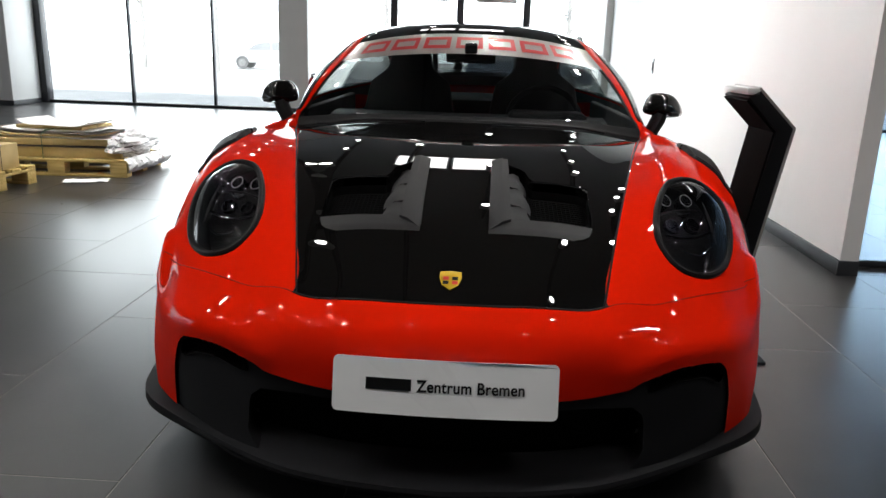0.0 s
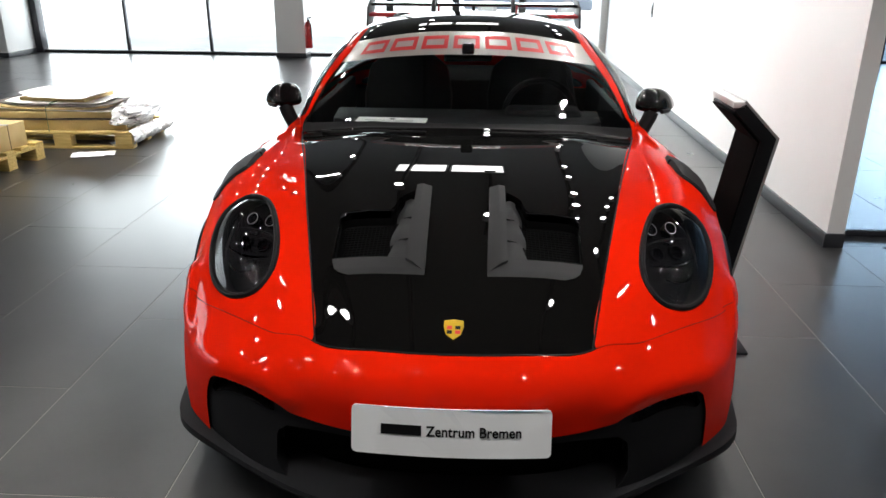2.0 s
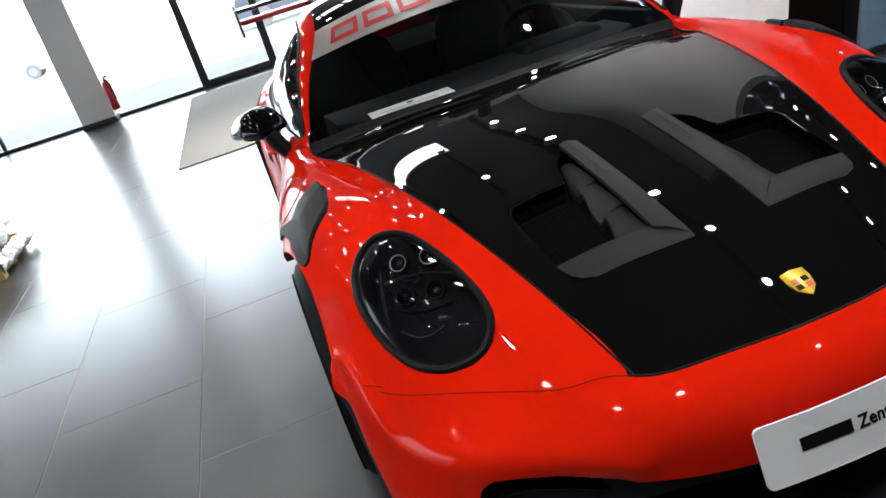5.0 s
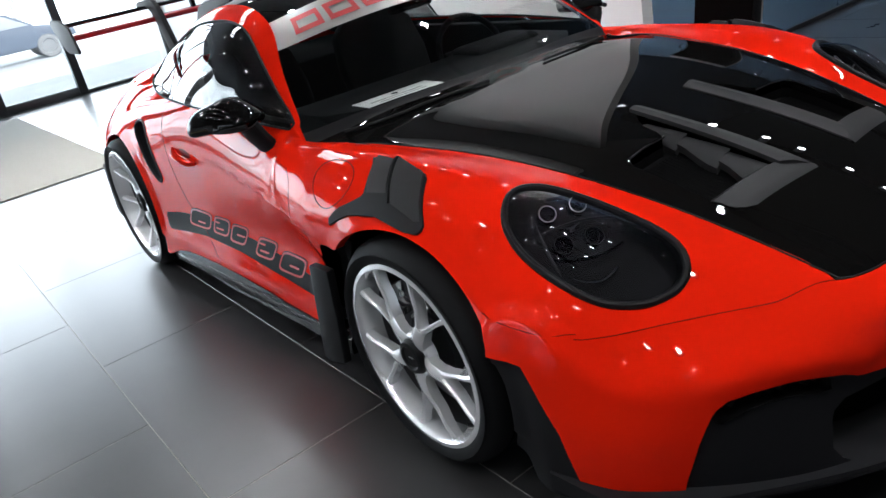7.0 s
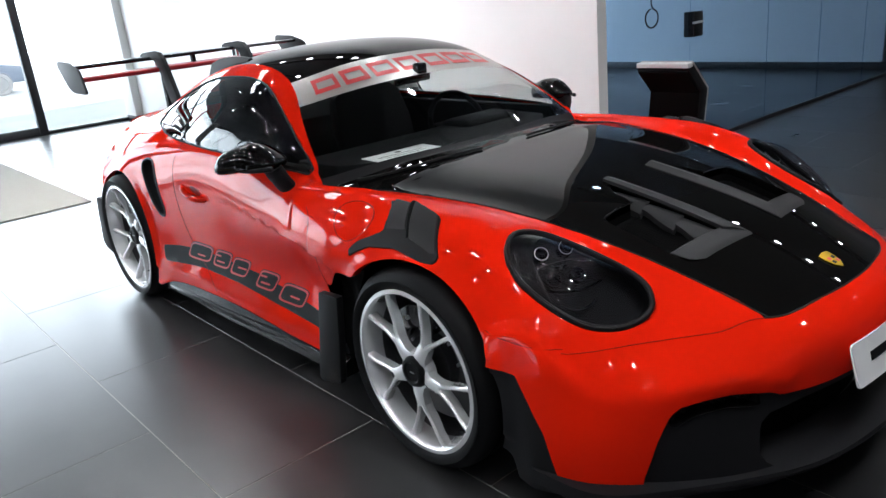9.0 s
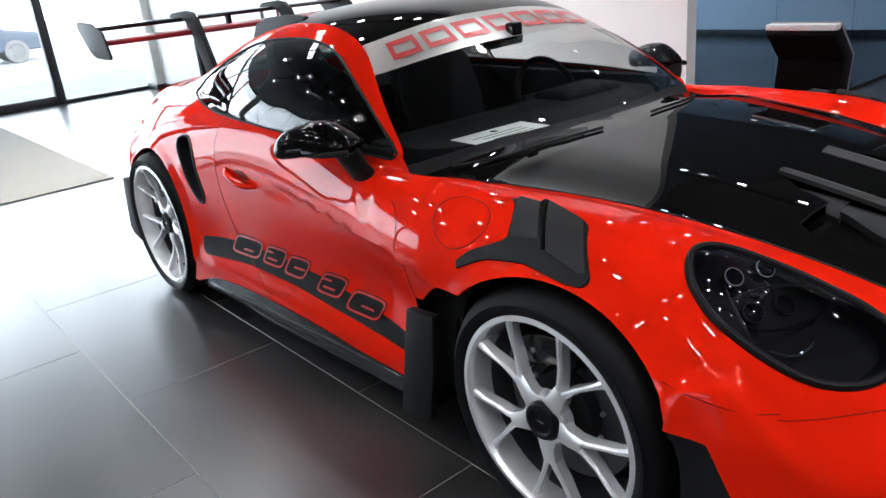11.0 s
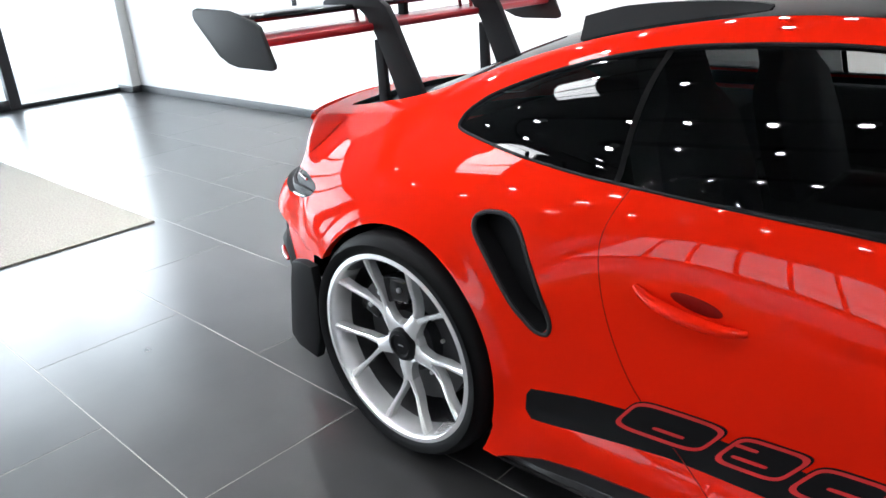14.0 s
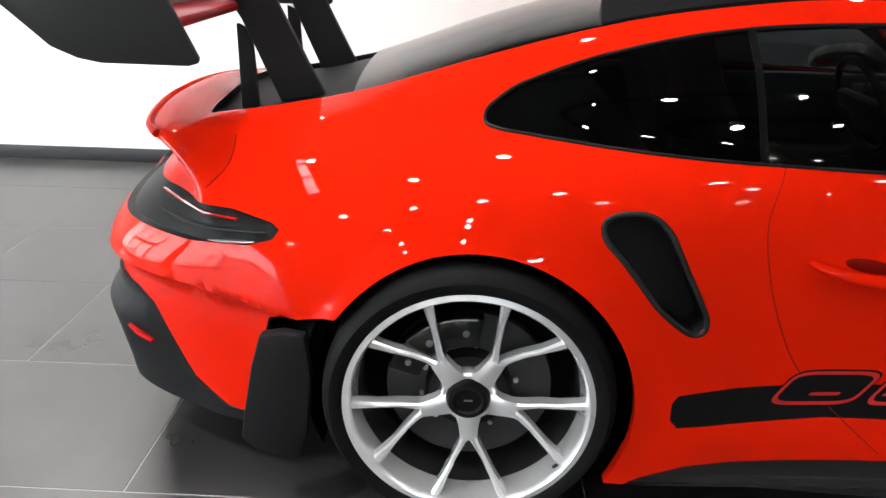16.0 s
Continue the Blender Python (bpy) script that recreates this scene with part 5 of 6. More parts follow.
# door mirrors: a ridged shell, high over its inner half and blunt at the outer end, with a flat lip below
def mirror_shell():
    """Loft along y from the thin front nose to the blunt outer end."""
    bm = bmesh.new()
    rings = []
    for u in np.concatenate([np.linspace(-1, -0.9, 5), np.linspace(-0.86, 0.8, 30), np.linspace(0.84, 1, 9)]):
        u = float(u)
        end = max(0.0, 1 - abs(u) ** (7 if u > 0 else 14)) ** 0.5 + 0.004
        rise = max(0.0, min(1.0, (u + 1.0) / 0.80)) ** 0.85
        fall = max(0.0, (u + 0.20) / 1.20)
        blunt = 0.006 * math.exp(-((u + 0.20) / 0.14) ** 2)
        top = (0.012 + 0.076 * rise - 0.034 * fall - blunt) * end
        low = (0.020 + 0.012 * max(0.0, u)) * end
        wide = (0.058 + 0.026 * rise - 0.020 * fall) * end
        ring = []
        for k in range(32):
            a = 2 * math.pi * k / 32
            c, q = math.cos(a), math.sin(a)
            x = math.copysign(abs(c) ** 0.75, c) * wide
            z = top * q ** 0.95 if q >= 0 else -low * (-q) ** 0.5
            ring.append(bm.verts.new((x * (1 if q >= 0 else 1 + 0.25 * q) - 0.012 * max(0.0, q) * rise, 0.150 * u, z - 0.010 * u)))
        rings.append(ring)
    for a, b in zip(rings, rings[1:]):
        for k in range(32):
            bm.faces.new((a[k], a[(k + 1) % 32], b[(k + 1) % 32], b[k]))
    bm.faces.new(rings[0][::-1]), bm.faces.new(rings[-1])
    bmesh.ops.recalc_face_normals(bm, faces=bm.faces[:])
    return bm


for sgn in (1, -1):
    at = Matrix.Translation((sgn * .884, .937, .900)) @ Matrix.Diagonal((sgn, 1, 1, 1)) @ pose(0, 0, 0, 0, 0, -25)
    mirror = part("door_mirror", moved(mirror_shell(), at), CARBON, car, "gloss black door mirror on a curved stem", sharp=40)
    lip = [(0.062 + 0.014 * math.sin(math.pi * (u + 1) / 1.1), 0.150 * u, -0.010 - 0.010 * u) for u in np.linspace(-0.99, 0.08, 16)]
    part("mirror_lip", moved(tube(lip, [0.010 - 0.006 * (k / 15) ** 2 for k in range(16)], 8), at), MATT_BLACK, mirror)
    bm = prism([(-.05, -.016), (.045, -.016), (.052, 0), (.04, .030), (-.04, .030), (-.054, .005)], 0.004, "y", 0.001)
    part("mirror_glass", moved(bm, Matrix.Translation((sgn * .868, 1.020, .908)) @ pose(0, 0, 0, 0, 0, 40 * sgn)), CHROME, mirror)
    bm = tube([(sgn * .848, .832, .892), (sgn * .838, .828, .868), (sgn * .824, .824, .840), (sgn * .80, .818, .80)], [.042, .043, .041, .042], 16, flat=0.7)
    for v in bm.verts:
        v.co.y = .828 + 1.4 * (v.co.y - .828)
    part("mirror_foot", bm, MATT_BLACK, mirror)

# wipers
for a, b, c in (((-.63, .60), (-.45, .46), (-.16, .405)), ((.10, .405), (.35, .43), (.56, .53))):
    pts = [drape(x, y, TOP, 0.007) if x > 0 else drape(-x, y, TOP, 0.007, -1) for x, y in curve([a, b, c], 14)]
    part("wiper", tube(pts, 0.005, 6), MATT_BLACK, car)

# tail lamps and light bar
for sgn in (1, -1):
    tail = part("tail_lamp", inset(panels["tail_lamp"], (-0.014 * sgn, -0.016, 0), False, sgn, (0.014 * sgn, 0.016, 0)), INK, car, "dark smoked tail lamp with a pale lower lens")
    low = [drape(y, z, SIDE, -0.002, sgn) for y, z in ((2.975, .690), (3.005, .685), (3.04, .680), (3.075, .676), (3.10, .674))]
    part("clear_lens", tube(low, [.003, .008, .009, .007, .003], 8, flat=0.5), STEEL, tail)
    part("lamp_ledge", tube([drape(y, z, SIDE, -0.004, sgn) for y, z in ((2.95, .712), (3.02, .706), (3.10, .700), (3.18, .698), (3.27, .700))], [.003, .007, .008, .007, .004], 8, flat=0.5), GREY_PLASTIC, tail)
    part("red_lens", tube([drape(y, z, SIDE, -0.006, sgn) for y, z in ((3.03, .728), (3.12, .727), (3.21, .726), (3.29, .726))], .004, 6), RED_LENS, tail)
    part("rear_reflector", tube([(sgn * .690, 3.300, .352), (sgn * .672, 3.338, .364), (sgn * .650, 3.376, .378)], [.008, .012, .008], 8, flat=0.6), RED_LENS, car)

# ducktail lip
tailpts = [skin_at(ROWS["tail"], j, 0.002) for j in range(col_at[3], -1, -2)]
part("tail_lip", tube([Vector((p.x, p.y, p.z)) for p in tailpts] + [Vector((-p.x, p.y, p.z)) for p in tailpts[::-1][1:]], 0.012, 8), RED, car)

# rear wing
END = [(3.066, 1.098), (3.07, 1.087), (3.09, 1.081), (3.28, 1.083), (3.33, 1.092), (3.385, 1.115), (3.515, 1.232), (3.523, 1.25), (3.515, 1.268), (3.49, 1.274), (3.29, 1.266), (3.16, 1.236), (3.12, 1.217)]
wing = part("rear_wing", box(-.77, .77, 3.12, 3.36, 1.150, 1.178, 0.012), WING_RED, car, "large red and black rear wing on swan-neck struts")
part("upper_flap", moved(box(-.77, .77, 3.22, 3.50, 1.222, 1.244, 0.009), Matrix.Identity(4)), GLOSS_BLACK, wing)
for sgn in (1, -1):
    part("end_plate", moved(prism(END, 0.014, "x", 0.004), Matrix.Translation((.77 if sgn > 0 else -.784, 0, 0))), GREY_PLASTIC, wing, "dark grey wing end plate")
    STRUT = [(2.895, .93), (2.95, 1.04), (3.02, 1.185), (3.05, 1.235), (3.10, 1.268), (3.18, 1.278), (3.36, 1.268), (3.40, 1.255), (3.40, 1.232), (3.33, 1.225), (3.20, 1.228), (3.16, 1.20), (3.115, 1.13), (3.02, .91)]
    part("wing_strut", moved(prism(STRUT, 0.03, "x", 0.006), Matrix.Translation((sgn * .29 - 0.015, 0, 0))), MATT_BLACK, wing)
    part("strut_brace", moved(prism([(3.085, .88), (3.135, .875), (3.132, 1.12), (3.092, 1.10)], 0.02, "x", 0.004), Matrix.Translation((sgn * .29 - 0.01, 0, 0))), MATT_BLACK, wing)
    for yy in (3.20, 3.26):
        part("flap_link", tube([(sgn * .29 + .03, yy, 1.17), (sgn * .29 + .03, yy + .01, 1.235)], 0.008, 6), WING_RED, wing)
part("actuator", box(-.012, .012, 3.26, 3.30, 1.17, 1.24, 0.004), MATT_BLACK, wing)

# roof fins
for sgn in (1, -1):
    rows_f = [i for i in range(NR) if 1.66 < grid[i, col_at[2], 1] < 2.18]
    bm = bmesh.new()
    prev = None
    for n, i in enumerate(rows_f):
        h = 0.046 * min(1.0, n / (0.75 * len(rows_f))) ** 0.8 + 0.003
        p, q = skin_at(i, col_at[2] - 4, 0.0, sgn), skin_at(i, col_at[2] - 1.0, 0.0, sgn)
        ring = [bm.verts.new(p - Vector((0, 0, .01))), bm.verts.new(p + Vector((0, 0, h))), bm.verts.new(p + Vector((0.018 * sgn, 0, h))), bm.verts.new(q - Vector((0, 0, .01)))]
        if prev:
            for k in range(4):
                bm.faces.new((prev[k], prev[(k + 1) % 4], ring[(k + 1) % 4], ring[k]))
        else:
            bm.faces.new(ring)
        prev = ring
    bm.faces.new(prev[::-1])
    bmesh.ops.recalc_face_normals(bm, faces=bm.faces[:])
    part("roof_fin", bm, MATT_BLACK, car, "matt black roof edge fin", sharp=30)

# brand blocks on the sun strip: plain red outlines
i0, i1 = BANNER + 0.22 * (ROWS["header"] - BANNER), ROWS["header"] - 0.22 * (ROWS["header"] - BANNER)
J = float(col_at[2])
for k in range(7):
    u0, u1 = -0.84 + k * 0.242, -0.84 + k * 0.242 + 0.20
    edge = [(i0, u0), (i0, u1), (i1, u1), (i1, u0)]
    loop = []
    for (ia, ua), (ib, ub) in zip(edge, edge[1:] + edge[:1]):
        for t in np.linspace(0, 1, 8, endpoint=False):
            loop.append((ia + (ib - ia) * t, ua + (ub - ua) * t))
    bm = bmesh.new()
    ci, cu = (i0 + i1) / 2, (u0 + u1) / 2
    outer = [bm.verts.new(skin_at(i, abs(u) * J, 0.003, 1 if u > 0 else -1)) for i, u in loop]
    innr = [bm.verts.new(skin_at(ci + (i - ci) * 0.45, abs(cu + (u - cu) * 0.68) * J, 0.003, 1 if cu + (u - cu) * 0.68 > 0 else -1)) for i, u in loop]
    m = len(loop)
    for a in range(m):
        bm.faces.new((outer[a], outer[(a + 1) % m], innr[(a + 1) % m], innr[a]))
    bmesh.ops.recalc_face_normals(bm, faces=bm.faces[:])
    part("brand_block", bm, RED_FILM, strip)

# slanted, rounded shapes of the model mark on the side stripe: black with a thin red outline
def mark_loop(ya, yb, zb, zt, grow, n=44):
    cy, cz = (ya + yb) / 2, (zt + zb) / 2
    hw, hh = abs(ya - yb) / 2 + grow, (zt - zb) / 2 + grow
    out = []
    for a in np.linspace(0, 2 * math.pi, n, endpoint=False):
        c, s = math.cos(a), math.sin(a)
        u, v = math.copysign(abs(c) ** 0.42, c) * hw, math.copysign(abs(s) ** 0.42, s) * hh
        out.append((cy + u - 0.75 * v, cz + v - 0.0 * u))
    return out


def band(outer, inner, out, sgn):
    bm = bmesh.new()
    oo = [bm.verts.new(drape(a, b, SIDE, out, sgn)) for a, b in outer]
    if inner:
        ii = [bm.verts.new(drape(a, b, SIDE, out, sgn)) for a, b in inner]
    else:
        c = bm.verts.new(drape(sum(p[0] for p in outer) / len(outer), sum(p[1] for p in outer) / len(outer), SIDE, out, sgn))
    for k in range(len(oo)):
        m = (k + 1) % len(oo)
        bm.faces.new((oo[k], oo[m], ii[m], ii[k]) if inner else (oo[k], oo[m], c))
    bmesh.ops.recalc_face_normals(bm, faces=bm.faces[:])
    return bm


for sgn in (1, -1):
    for ya, yb, cut in ((1.75, 1.545, 0.0), (1.52, 1.38, 0.06), (1.37, 1.235, -0.03), (1.16, 1.015, 0.05), (.985, .80, -0.02)):
        mid = (ya + yb) / 2
        zt = float(np.interp(mid, (.66, .907, 1.165, 1.46, 1.74), (.352, .392, .422, .444, .446)))
        zb = zt - 0.088
        part("mark_block", band(mark_loop(ya, yb, zb, zt, 0.004), None, 0.0015, sgn), INK, car)
        part("mark_outline", band(mark_loop(ya, yb, zb, zt, 0.0), mark_loop(ya, yb, zb, zt, -0.009), 0.0028, sgn), RED_FILM, car)
        for k in range(1 + (cut > 0)):
            z0 = zb + .024 + .03 * k + max(0.0, -cut) * .4
            part("mark_bar", band(mark_loop(mid + .034 + cut * .4, mid - .038 + cut * .4 + .02 * k, z0, z0 + .009, 0.0, 20), None, 0.0028, sgn), RED_FILM, car)

# ---- wheels ----


def spoke_bar(points, width, depth, hint):
    """A tapered bar with a chamfered, slightly ridged outer face (towards +x)."""
    bm = bmesh.new()
    prev = None
    pts = [Vector(p) for p in points]
    for n, p in enumerate(pts):
        d = (pts[min(n + 1, len(pts) - 1)] - pts[max(n - 1, 0)]).normalized()
        side = d.cross(Vector((1, 0, 0))).normalized()
        w, h = width[n] / 2, depth[n]
        sec = [(-w, -h), (-w, -0.006), (-w * 0.45, 0.0), (w * 0.45, 0.0), (w, -0.006), (w, -h)]
        ring = [bm.verts.new(p + side * a + Vector((b, 0, 0))) for a, b in sec]
        if prev:
            for k in range(6):
                bm.faces.new((prev[k], prev[(k + 1) % 6], ring[(k + 1) % 6], ring[k]))
        else:
            bm.faces.new(ring)
        prev = ring
    bm.faces.new(prev[::-1])
    bmesh.ops.recalc_face_normals(bm, faces=bm.faces[:])
    return bm


def wheel(x, y, z, radius, width, rim, hub, phase, sgn):
    w = part("wheel", lathe([(rim - .012, -.030), (rim, -.012), (rim + .016, -.002), (rim + .03, 0.0), (radius - .035, -.006), (radius - .014, -.018), (radius - .003, -.034), (radius, -.055),
                             (radius, -width + .055), (radius - .012, -width + .02), (rim + .02, -width), (rim - .012, -width + .03)], 96), RUBBER, car, "silver forged wheel with a black centre lock", sharp=30)
    for g in (-.075, -.125, -.175, -.215):
        part("tread_groove", lathe([(radius + .0006, g - .005), (radius + .0006, g + .005), (radius - .004, g)], 72), DEEP_BLACK, w)
    part("rim", lathe([(rim + .004, -.020), (rim + .001, -.010), (rim - .012, -.008), (rim - .017, -.014), (rim - .020, -.026), (rim - .026, -.085)], 96), SILVER, w, "silver rim", sharp=50)
    # deep barrel takes the dark disc metal: its shade is put into the colour
    part("barrel", lathe([(rim - .024, -.085), (rim - .028, -.11), (rim - .030, -width + .03)], 64), DISC, w)
    for k in range(5):
        a = phase + 2 * math.pi * k / 5
        def at(r, da, xx):
            return (xx, r * math.cos(a + da), r * math.sin(a + da))
        part("spoke", spoke_bar([at(.045, 0, hub - .004), at(.075, 0, hub + .002), at(.118, 0, hub - .002)], [.066, .048, .040], [.035, .035, .032], None), SILVER, w, sharp=30)
        for s in (1, -1):
            part("spoke", spoke_bar([at(.105, s * .06, hub - .003), at(.135, s * .125, hub - .004), at(.17, s * .20, hub - .006 + .2 * (-.02 - hub)), at(.215, s * .262, hub + .55 * (-.022 - hub)), at(rim - .012, s * .31, -.020)],
                                    [.022, .016, .0135, .0145, .026], [.035, .035, .034, .032, .028], None), SILVER, w, sharp=30)
    part("hub_face", lathe([(0.0, hub - .02), (.060, hub - .006), (.066, hub - .012), (.07, hub - .04)], 40), SILVER, w)
    cap = part("centre_lock", lathe([(0.0, hub + .004), (.030, hub + .004), (.036, hub + .010), (.046, hub + .008), (.053, hub - .004), (.053, hub - .02)], 40), INK, w)
    part("cap_mark", moved(box(0, .001, -.010, .010, -.002, .002), Matrix.Translation((hub + .0045, 0, 0))), STEEL, cap)
    part("brake_disc", lathe([(.06, -.115), (.198, -.115), (.2, -.12), (.2, -.145)], 64), DISC, w)
    part("disc_bell", lathe([(.0, -.085), (.095, -.085), (.105, -.114)], 48), MATT_BLACK, w)
    for k in range(10):
        a = 2 * math.pi * k / 10 + .2
        part("disc_bolt", moved(lathe([(0, .006), (.006, .005), (.006, -.004)], 8), Matrix.Translation((-.108, .115 * math.cos(a), .115 * math.sin(a)))), STEEL, w)
    arc = [(math.cos(t), math.sin(t)) for t in np.linspace(.15 * math.pi, .62 * math.pi, 14)] if y < 1 else [(math.cos(t), math.sin(t)) for t in np.linspace(.10 * math.pi, .55 * math.pi, 14)]
    f = 1 if sgn < 0 else -1
    out = [(f * -c * .205, s * .205) for c, s in arc] + [(f * -c * .125, s * .125) for c, s in arc[::-1]]
    part("brake_caliper", moved(prism(out, 0.045, "x", 0.008), Matrix.Translation((-.115, 0, 0))), GLOSS_BLACK, w)
    for t in (2, 6, 11):
        c, s = arc[t]
        part("caliper_bolt", moved(lathe([(0, .006), (.008, .005), (.008, -.004)], 8), Matrix.Translation((-.069, f * -c * .165, s * .165))), STEEL, w)
    # flat black disc closing the barrel behind the brake disc
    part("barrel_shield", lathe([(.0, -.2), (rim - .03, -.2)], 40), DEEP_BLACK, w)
    part("tyre_valve", tube([(-.03, (rim - .02) * math.cos(phase + .9), (rim - .02) * math.sin(phase + .9)), (-.01, (rim - .035) * math.cos(phase + .9), (rim - .035) * math.sin(phase + .9))], .004, 6), RUBBER, w)
    w.matrix_basis = pose(x, y, z, 0, 0, 0 if sgn > 0 else 180)
    return w


for sgn in (1, -1):
    wheel(sgn * .934, 0.004, .338, .338, .262, .274, -.014, -math.pi / 2 + .1, sgn)
    wheel(sgn * .938, 2.470, .345, .345, .32, .291, -.050, -math.pi / 2 + .04, sgn)

# arch liners and underbody
for sgn in (1, -1):
    for y, z, r in ((0.0, .338, .405), (2.464, .342, .405)):
        bm = bmesh.new()
        arc = [(y + r * math.cos(a), max(.12, z + r * math.sin(a))) for a in np.linspace(-.45, math.pi + .45, 36)]
        a = [bm.verts.new((sgn * .55, p, q)) for p, q in arc]
        b = [bm.verts.new((sgn * .84, p, q)) for p, q in arc]
        for k in range(35):
            bm.faces.new((a[k], a[k + 1], b[k + 1], b[k]))
        bm.faces.new(a)
        part("arch_liner", bm, DEEP_BLACK, car)
for y0, y1, z0, z1 in ((-.66, -.43, .13, .44), (.42, 2.03, .12, .60), (2.9, 3.08, .2, .60)):
    part("underbody", box(-.62 if y0 < 0 else -.70, .62 if y0 < 0 else .70, y0, y1, z0, z1, 0.02), DEEP_BLACK, car)
part("underbody", box(-.54, .54, -.43, 3.0, .12, .62, 0.02), DEEP_BLACK, car)

# ---- cabin ----
inner_faces = [f for name in ("body_shell", "roof_panel") for f in panels[name] if ROWS["glass"] - 2 <= min(k[0] for k in f) < ROWS["back2"] and max(k[1] for k in f) <= col_at[5]]
bm = panel_mesh(inner_faces)
bm.normal_update()
for v in bm.verts:
    v.co -= v.normal * 0.014 * (1 if v.normal.z > -0.2 else -1)
part("headlining", bm, CABIN, car)
part("dashboard", moved(prism([(-.63, 1.02), (-.61, .76), (-.52, .68), (-.36, .615), (0, .57), (.36, .615), (.52, .68), (.61, .76), (.63, 1.02)], 0.16, "z", 0.008), Matrix.Translation((0, 0, .695))), CABIN, car)
part("instrument_hood", box(.18, .54, .84, 1.04, .80, .882, 0.035, 3), CABIN, car)
part("rear_shelf", box(-.62, .62, 2.02, 2.75, .62, .86, 0.03), CABIN, car)
for sgn in (1, -1):
    part("door_card", box(.70 if sgn > 0 else -.745, .745 if sgn > 0 else -.70, .75, 2.0, .45, .875, 0.015), CABIN, car)
    seat = part("seat", box(sgn * .36 - .24, sgn * .36 + .24, 1.25, 1.75, .50, .62, 0.04, 3), CABIN, car, "black bucket seat")
    back = prism([(-.24, 0), (.24, 0), (.26, .25), (.23, .42), (.13, .50), (.11, .62), (-.11, .62), (-.13, .50), (-.23, .42), (-.26, .25)], 0.09, "y", 0.025)
    part("backrest", moved(back, Matrix.Translation((sgn * .36, 1.72, .56)) @ pose(0, 0, 0, -17, 0, 0)), CABIN, seat)
wheel_c = Matrix.Translation((.36, 1.10, .82)) @ pose(0, 0, 0, 68, 0, 0)
steer = part("steering_wheel", moved(tube([(.175 * math.cos(a), .17 * math.sin(a), 0) for a in np.linspace(0, 2 * math.pi, 40, endpoint=False)], .014, 8, True), wheel_c), MATT_BLACK, car)
part("wheel_boss", moved(box(-.16, .16, -.035, .035, -.02, .02, 0.015), wheel_c), MATT_BLACK, steer)
part("interior_mirror", moved(box(-.115, .115, -.012, .012, -.032, .032, 0.011, 3), Matrix.Translation((0, .985, 1.115)) @ pose(0, 0, 0, 8, 0, 8)), GLOSS_BLACK, car)
part("mirror_mount", tube([(0, .965, 1.14), (0, .94, 1.165)], 0.012), GLOSS_BLACK, car)
part("sensor_pod", moved(box(-.03, .03, -.02, .02, -.03, .03, 0.012), Matrix.Translation((0, .93, 1.145))), GLOSS_BLACK, car)

# sheet of paper on the dashboard
sheet = thing("paper_sheet", "white information sheet lying on the dashboard", "paper", at=(-.335, .672, .8565), rz=-2)
part("sheet", box(-.158, .158, -.075, .085, 0, .0012), PAPER, sheet, smooth=False)
part("seal", moved(lathe([(0, .0004), (.014, .0004), (.014, 0)], 16), Matrix.Translation((0.0, .05, .0013)) @ pose(0, 0, 0, 0, -90, 0)), INK, sheet)
for k in range(3):
    part("text_bar", box(-.12 + .02 * k, .10, .015 - k * .028, .021 - k * .028, .0012, .0016), GREY_PLASTIC, sheet, smooth=False)

# ---- things in the hall ----
kiosk = thing("information_stand", "leaning dark display stand with light edges beside the car", "stand", at=(-.04, .21, 0))
PROFILE = [(1.02, .012), (1.075, .012), (1.222, .925), (1.085, 1.062), (1.05, 1.03), (1.165, .912)]
kiosk.matrix_basis = kiosk.matrix_basis @ Matrix.Diagonal((1, 1, 0.978, 1))
part("body", prism(PROFILE, 0.28, "y", 0.003), MATT_BLACK, kiosk)
part("back_edge", prism([(1.0755, .012), (1.085, .012), (1.232, .928), (1.088, 1.072), (1.083, 1.064), (1.2225, .925)], 0.28, "y"), SILVER_FILM, kiosk)
part("front_panel", moved(prism([(1.016, .012), (1.024, .012), (1.166, .912), (1.054, 1.024), (1.048, 1.019), (1.158, .908)], 0.264, "y"), Matrix.Translation((-.002, .008, 0))), DEEP_BLACK, kiosk)
part("top_edge", moved(box(1.044, 1.09, 0.0, 0.28, 1.042, 1.066, 0.003), Matrix.Identity(4)), WHITE_PLATE, kiosk)
part("base_plate", box(.93, 1.24, -.03, .34, 0.0, .012, 0.003), MATT_BLACK, kiosk)

ext = thing("fire_extinguisher", "small red fire extinguisher hanging on the white column", "extinguisher", at=(-2.85, 10.42, .17))
part("cylinder", moved(lathe([(0, 0), (.05, .0), (.06, .02), (.06, .36), (.04, .42), (.02, .44), (0, .44)], 24), pose(0, 0, 0, 0, -90, 0)), RED_STEEL, ext)
part("valve", tube([(0, 0, .44), (0, 0, .49), (.06, 0, .50)], .014), MATT_BLACK, ext)
part("hose", tube([(.02, -.03, .47), (.06, -.05, .38), (.062, -.04, .15)], .01), MATT_BLACK, ext)
part("bracket", box(-.02, .02, .04, .06, .1, .3), STEEL, ext)

sw = thing("wall_switch", "narrow black wall switch plate", "switch", at=(2.123, 6.93, 1.03))
part("plate", box(-.012, 0, -.035, .035, -.09, .09, .003), GLOSS_BLACK, sw)
part("rocker", box(-.016, -.010, -.02, .02, -.05, .05, .002), MATT_BLACK, sw)


def grain(m, low, high):
    nz = vary(m, 6, low, high, 6, (0.55, 0.85), (1, 12, 12))
    bump(m, 90, 0.3, 0.002)
    return nz


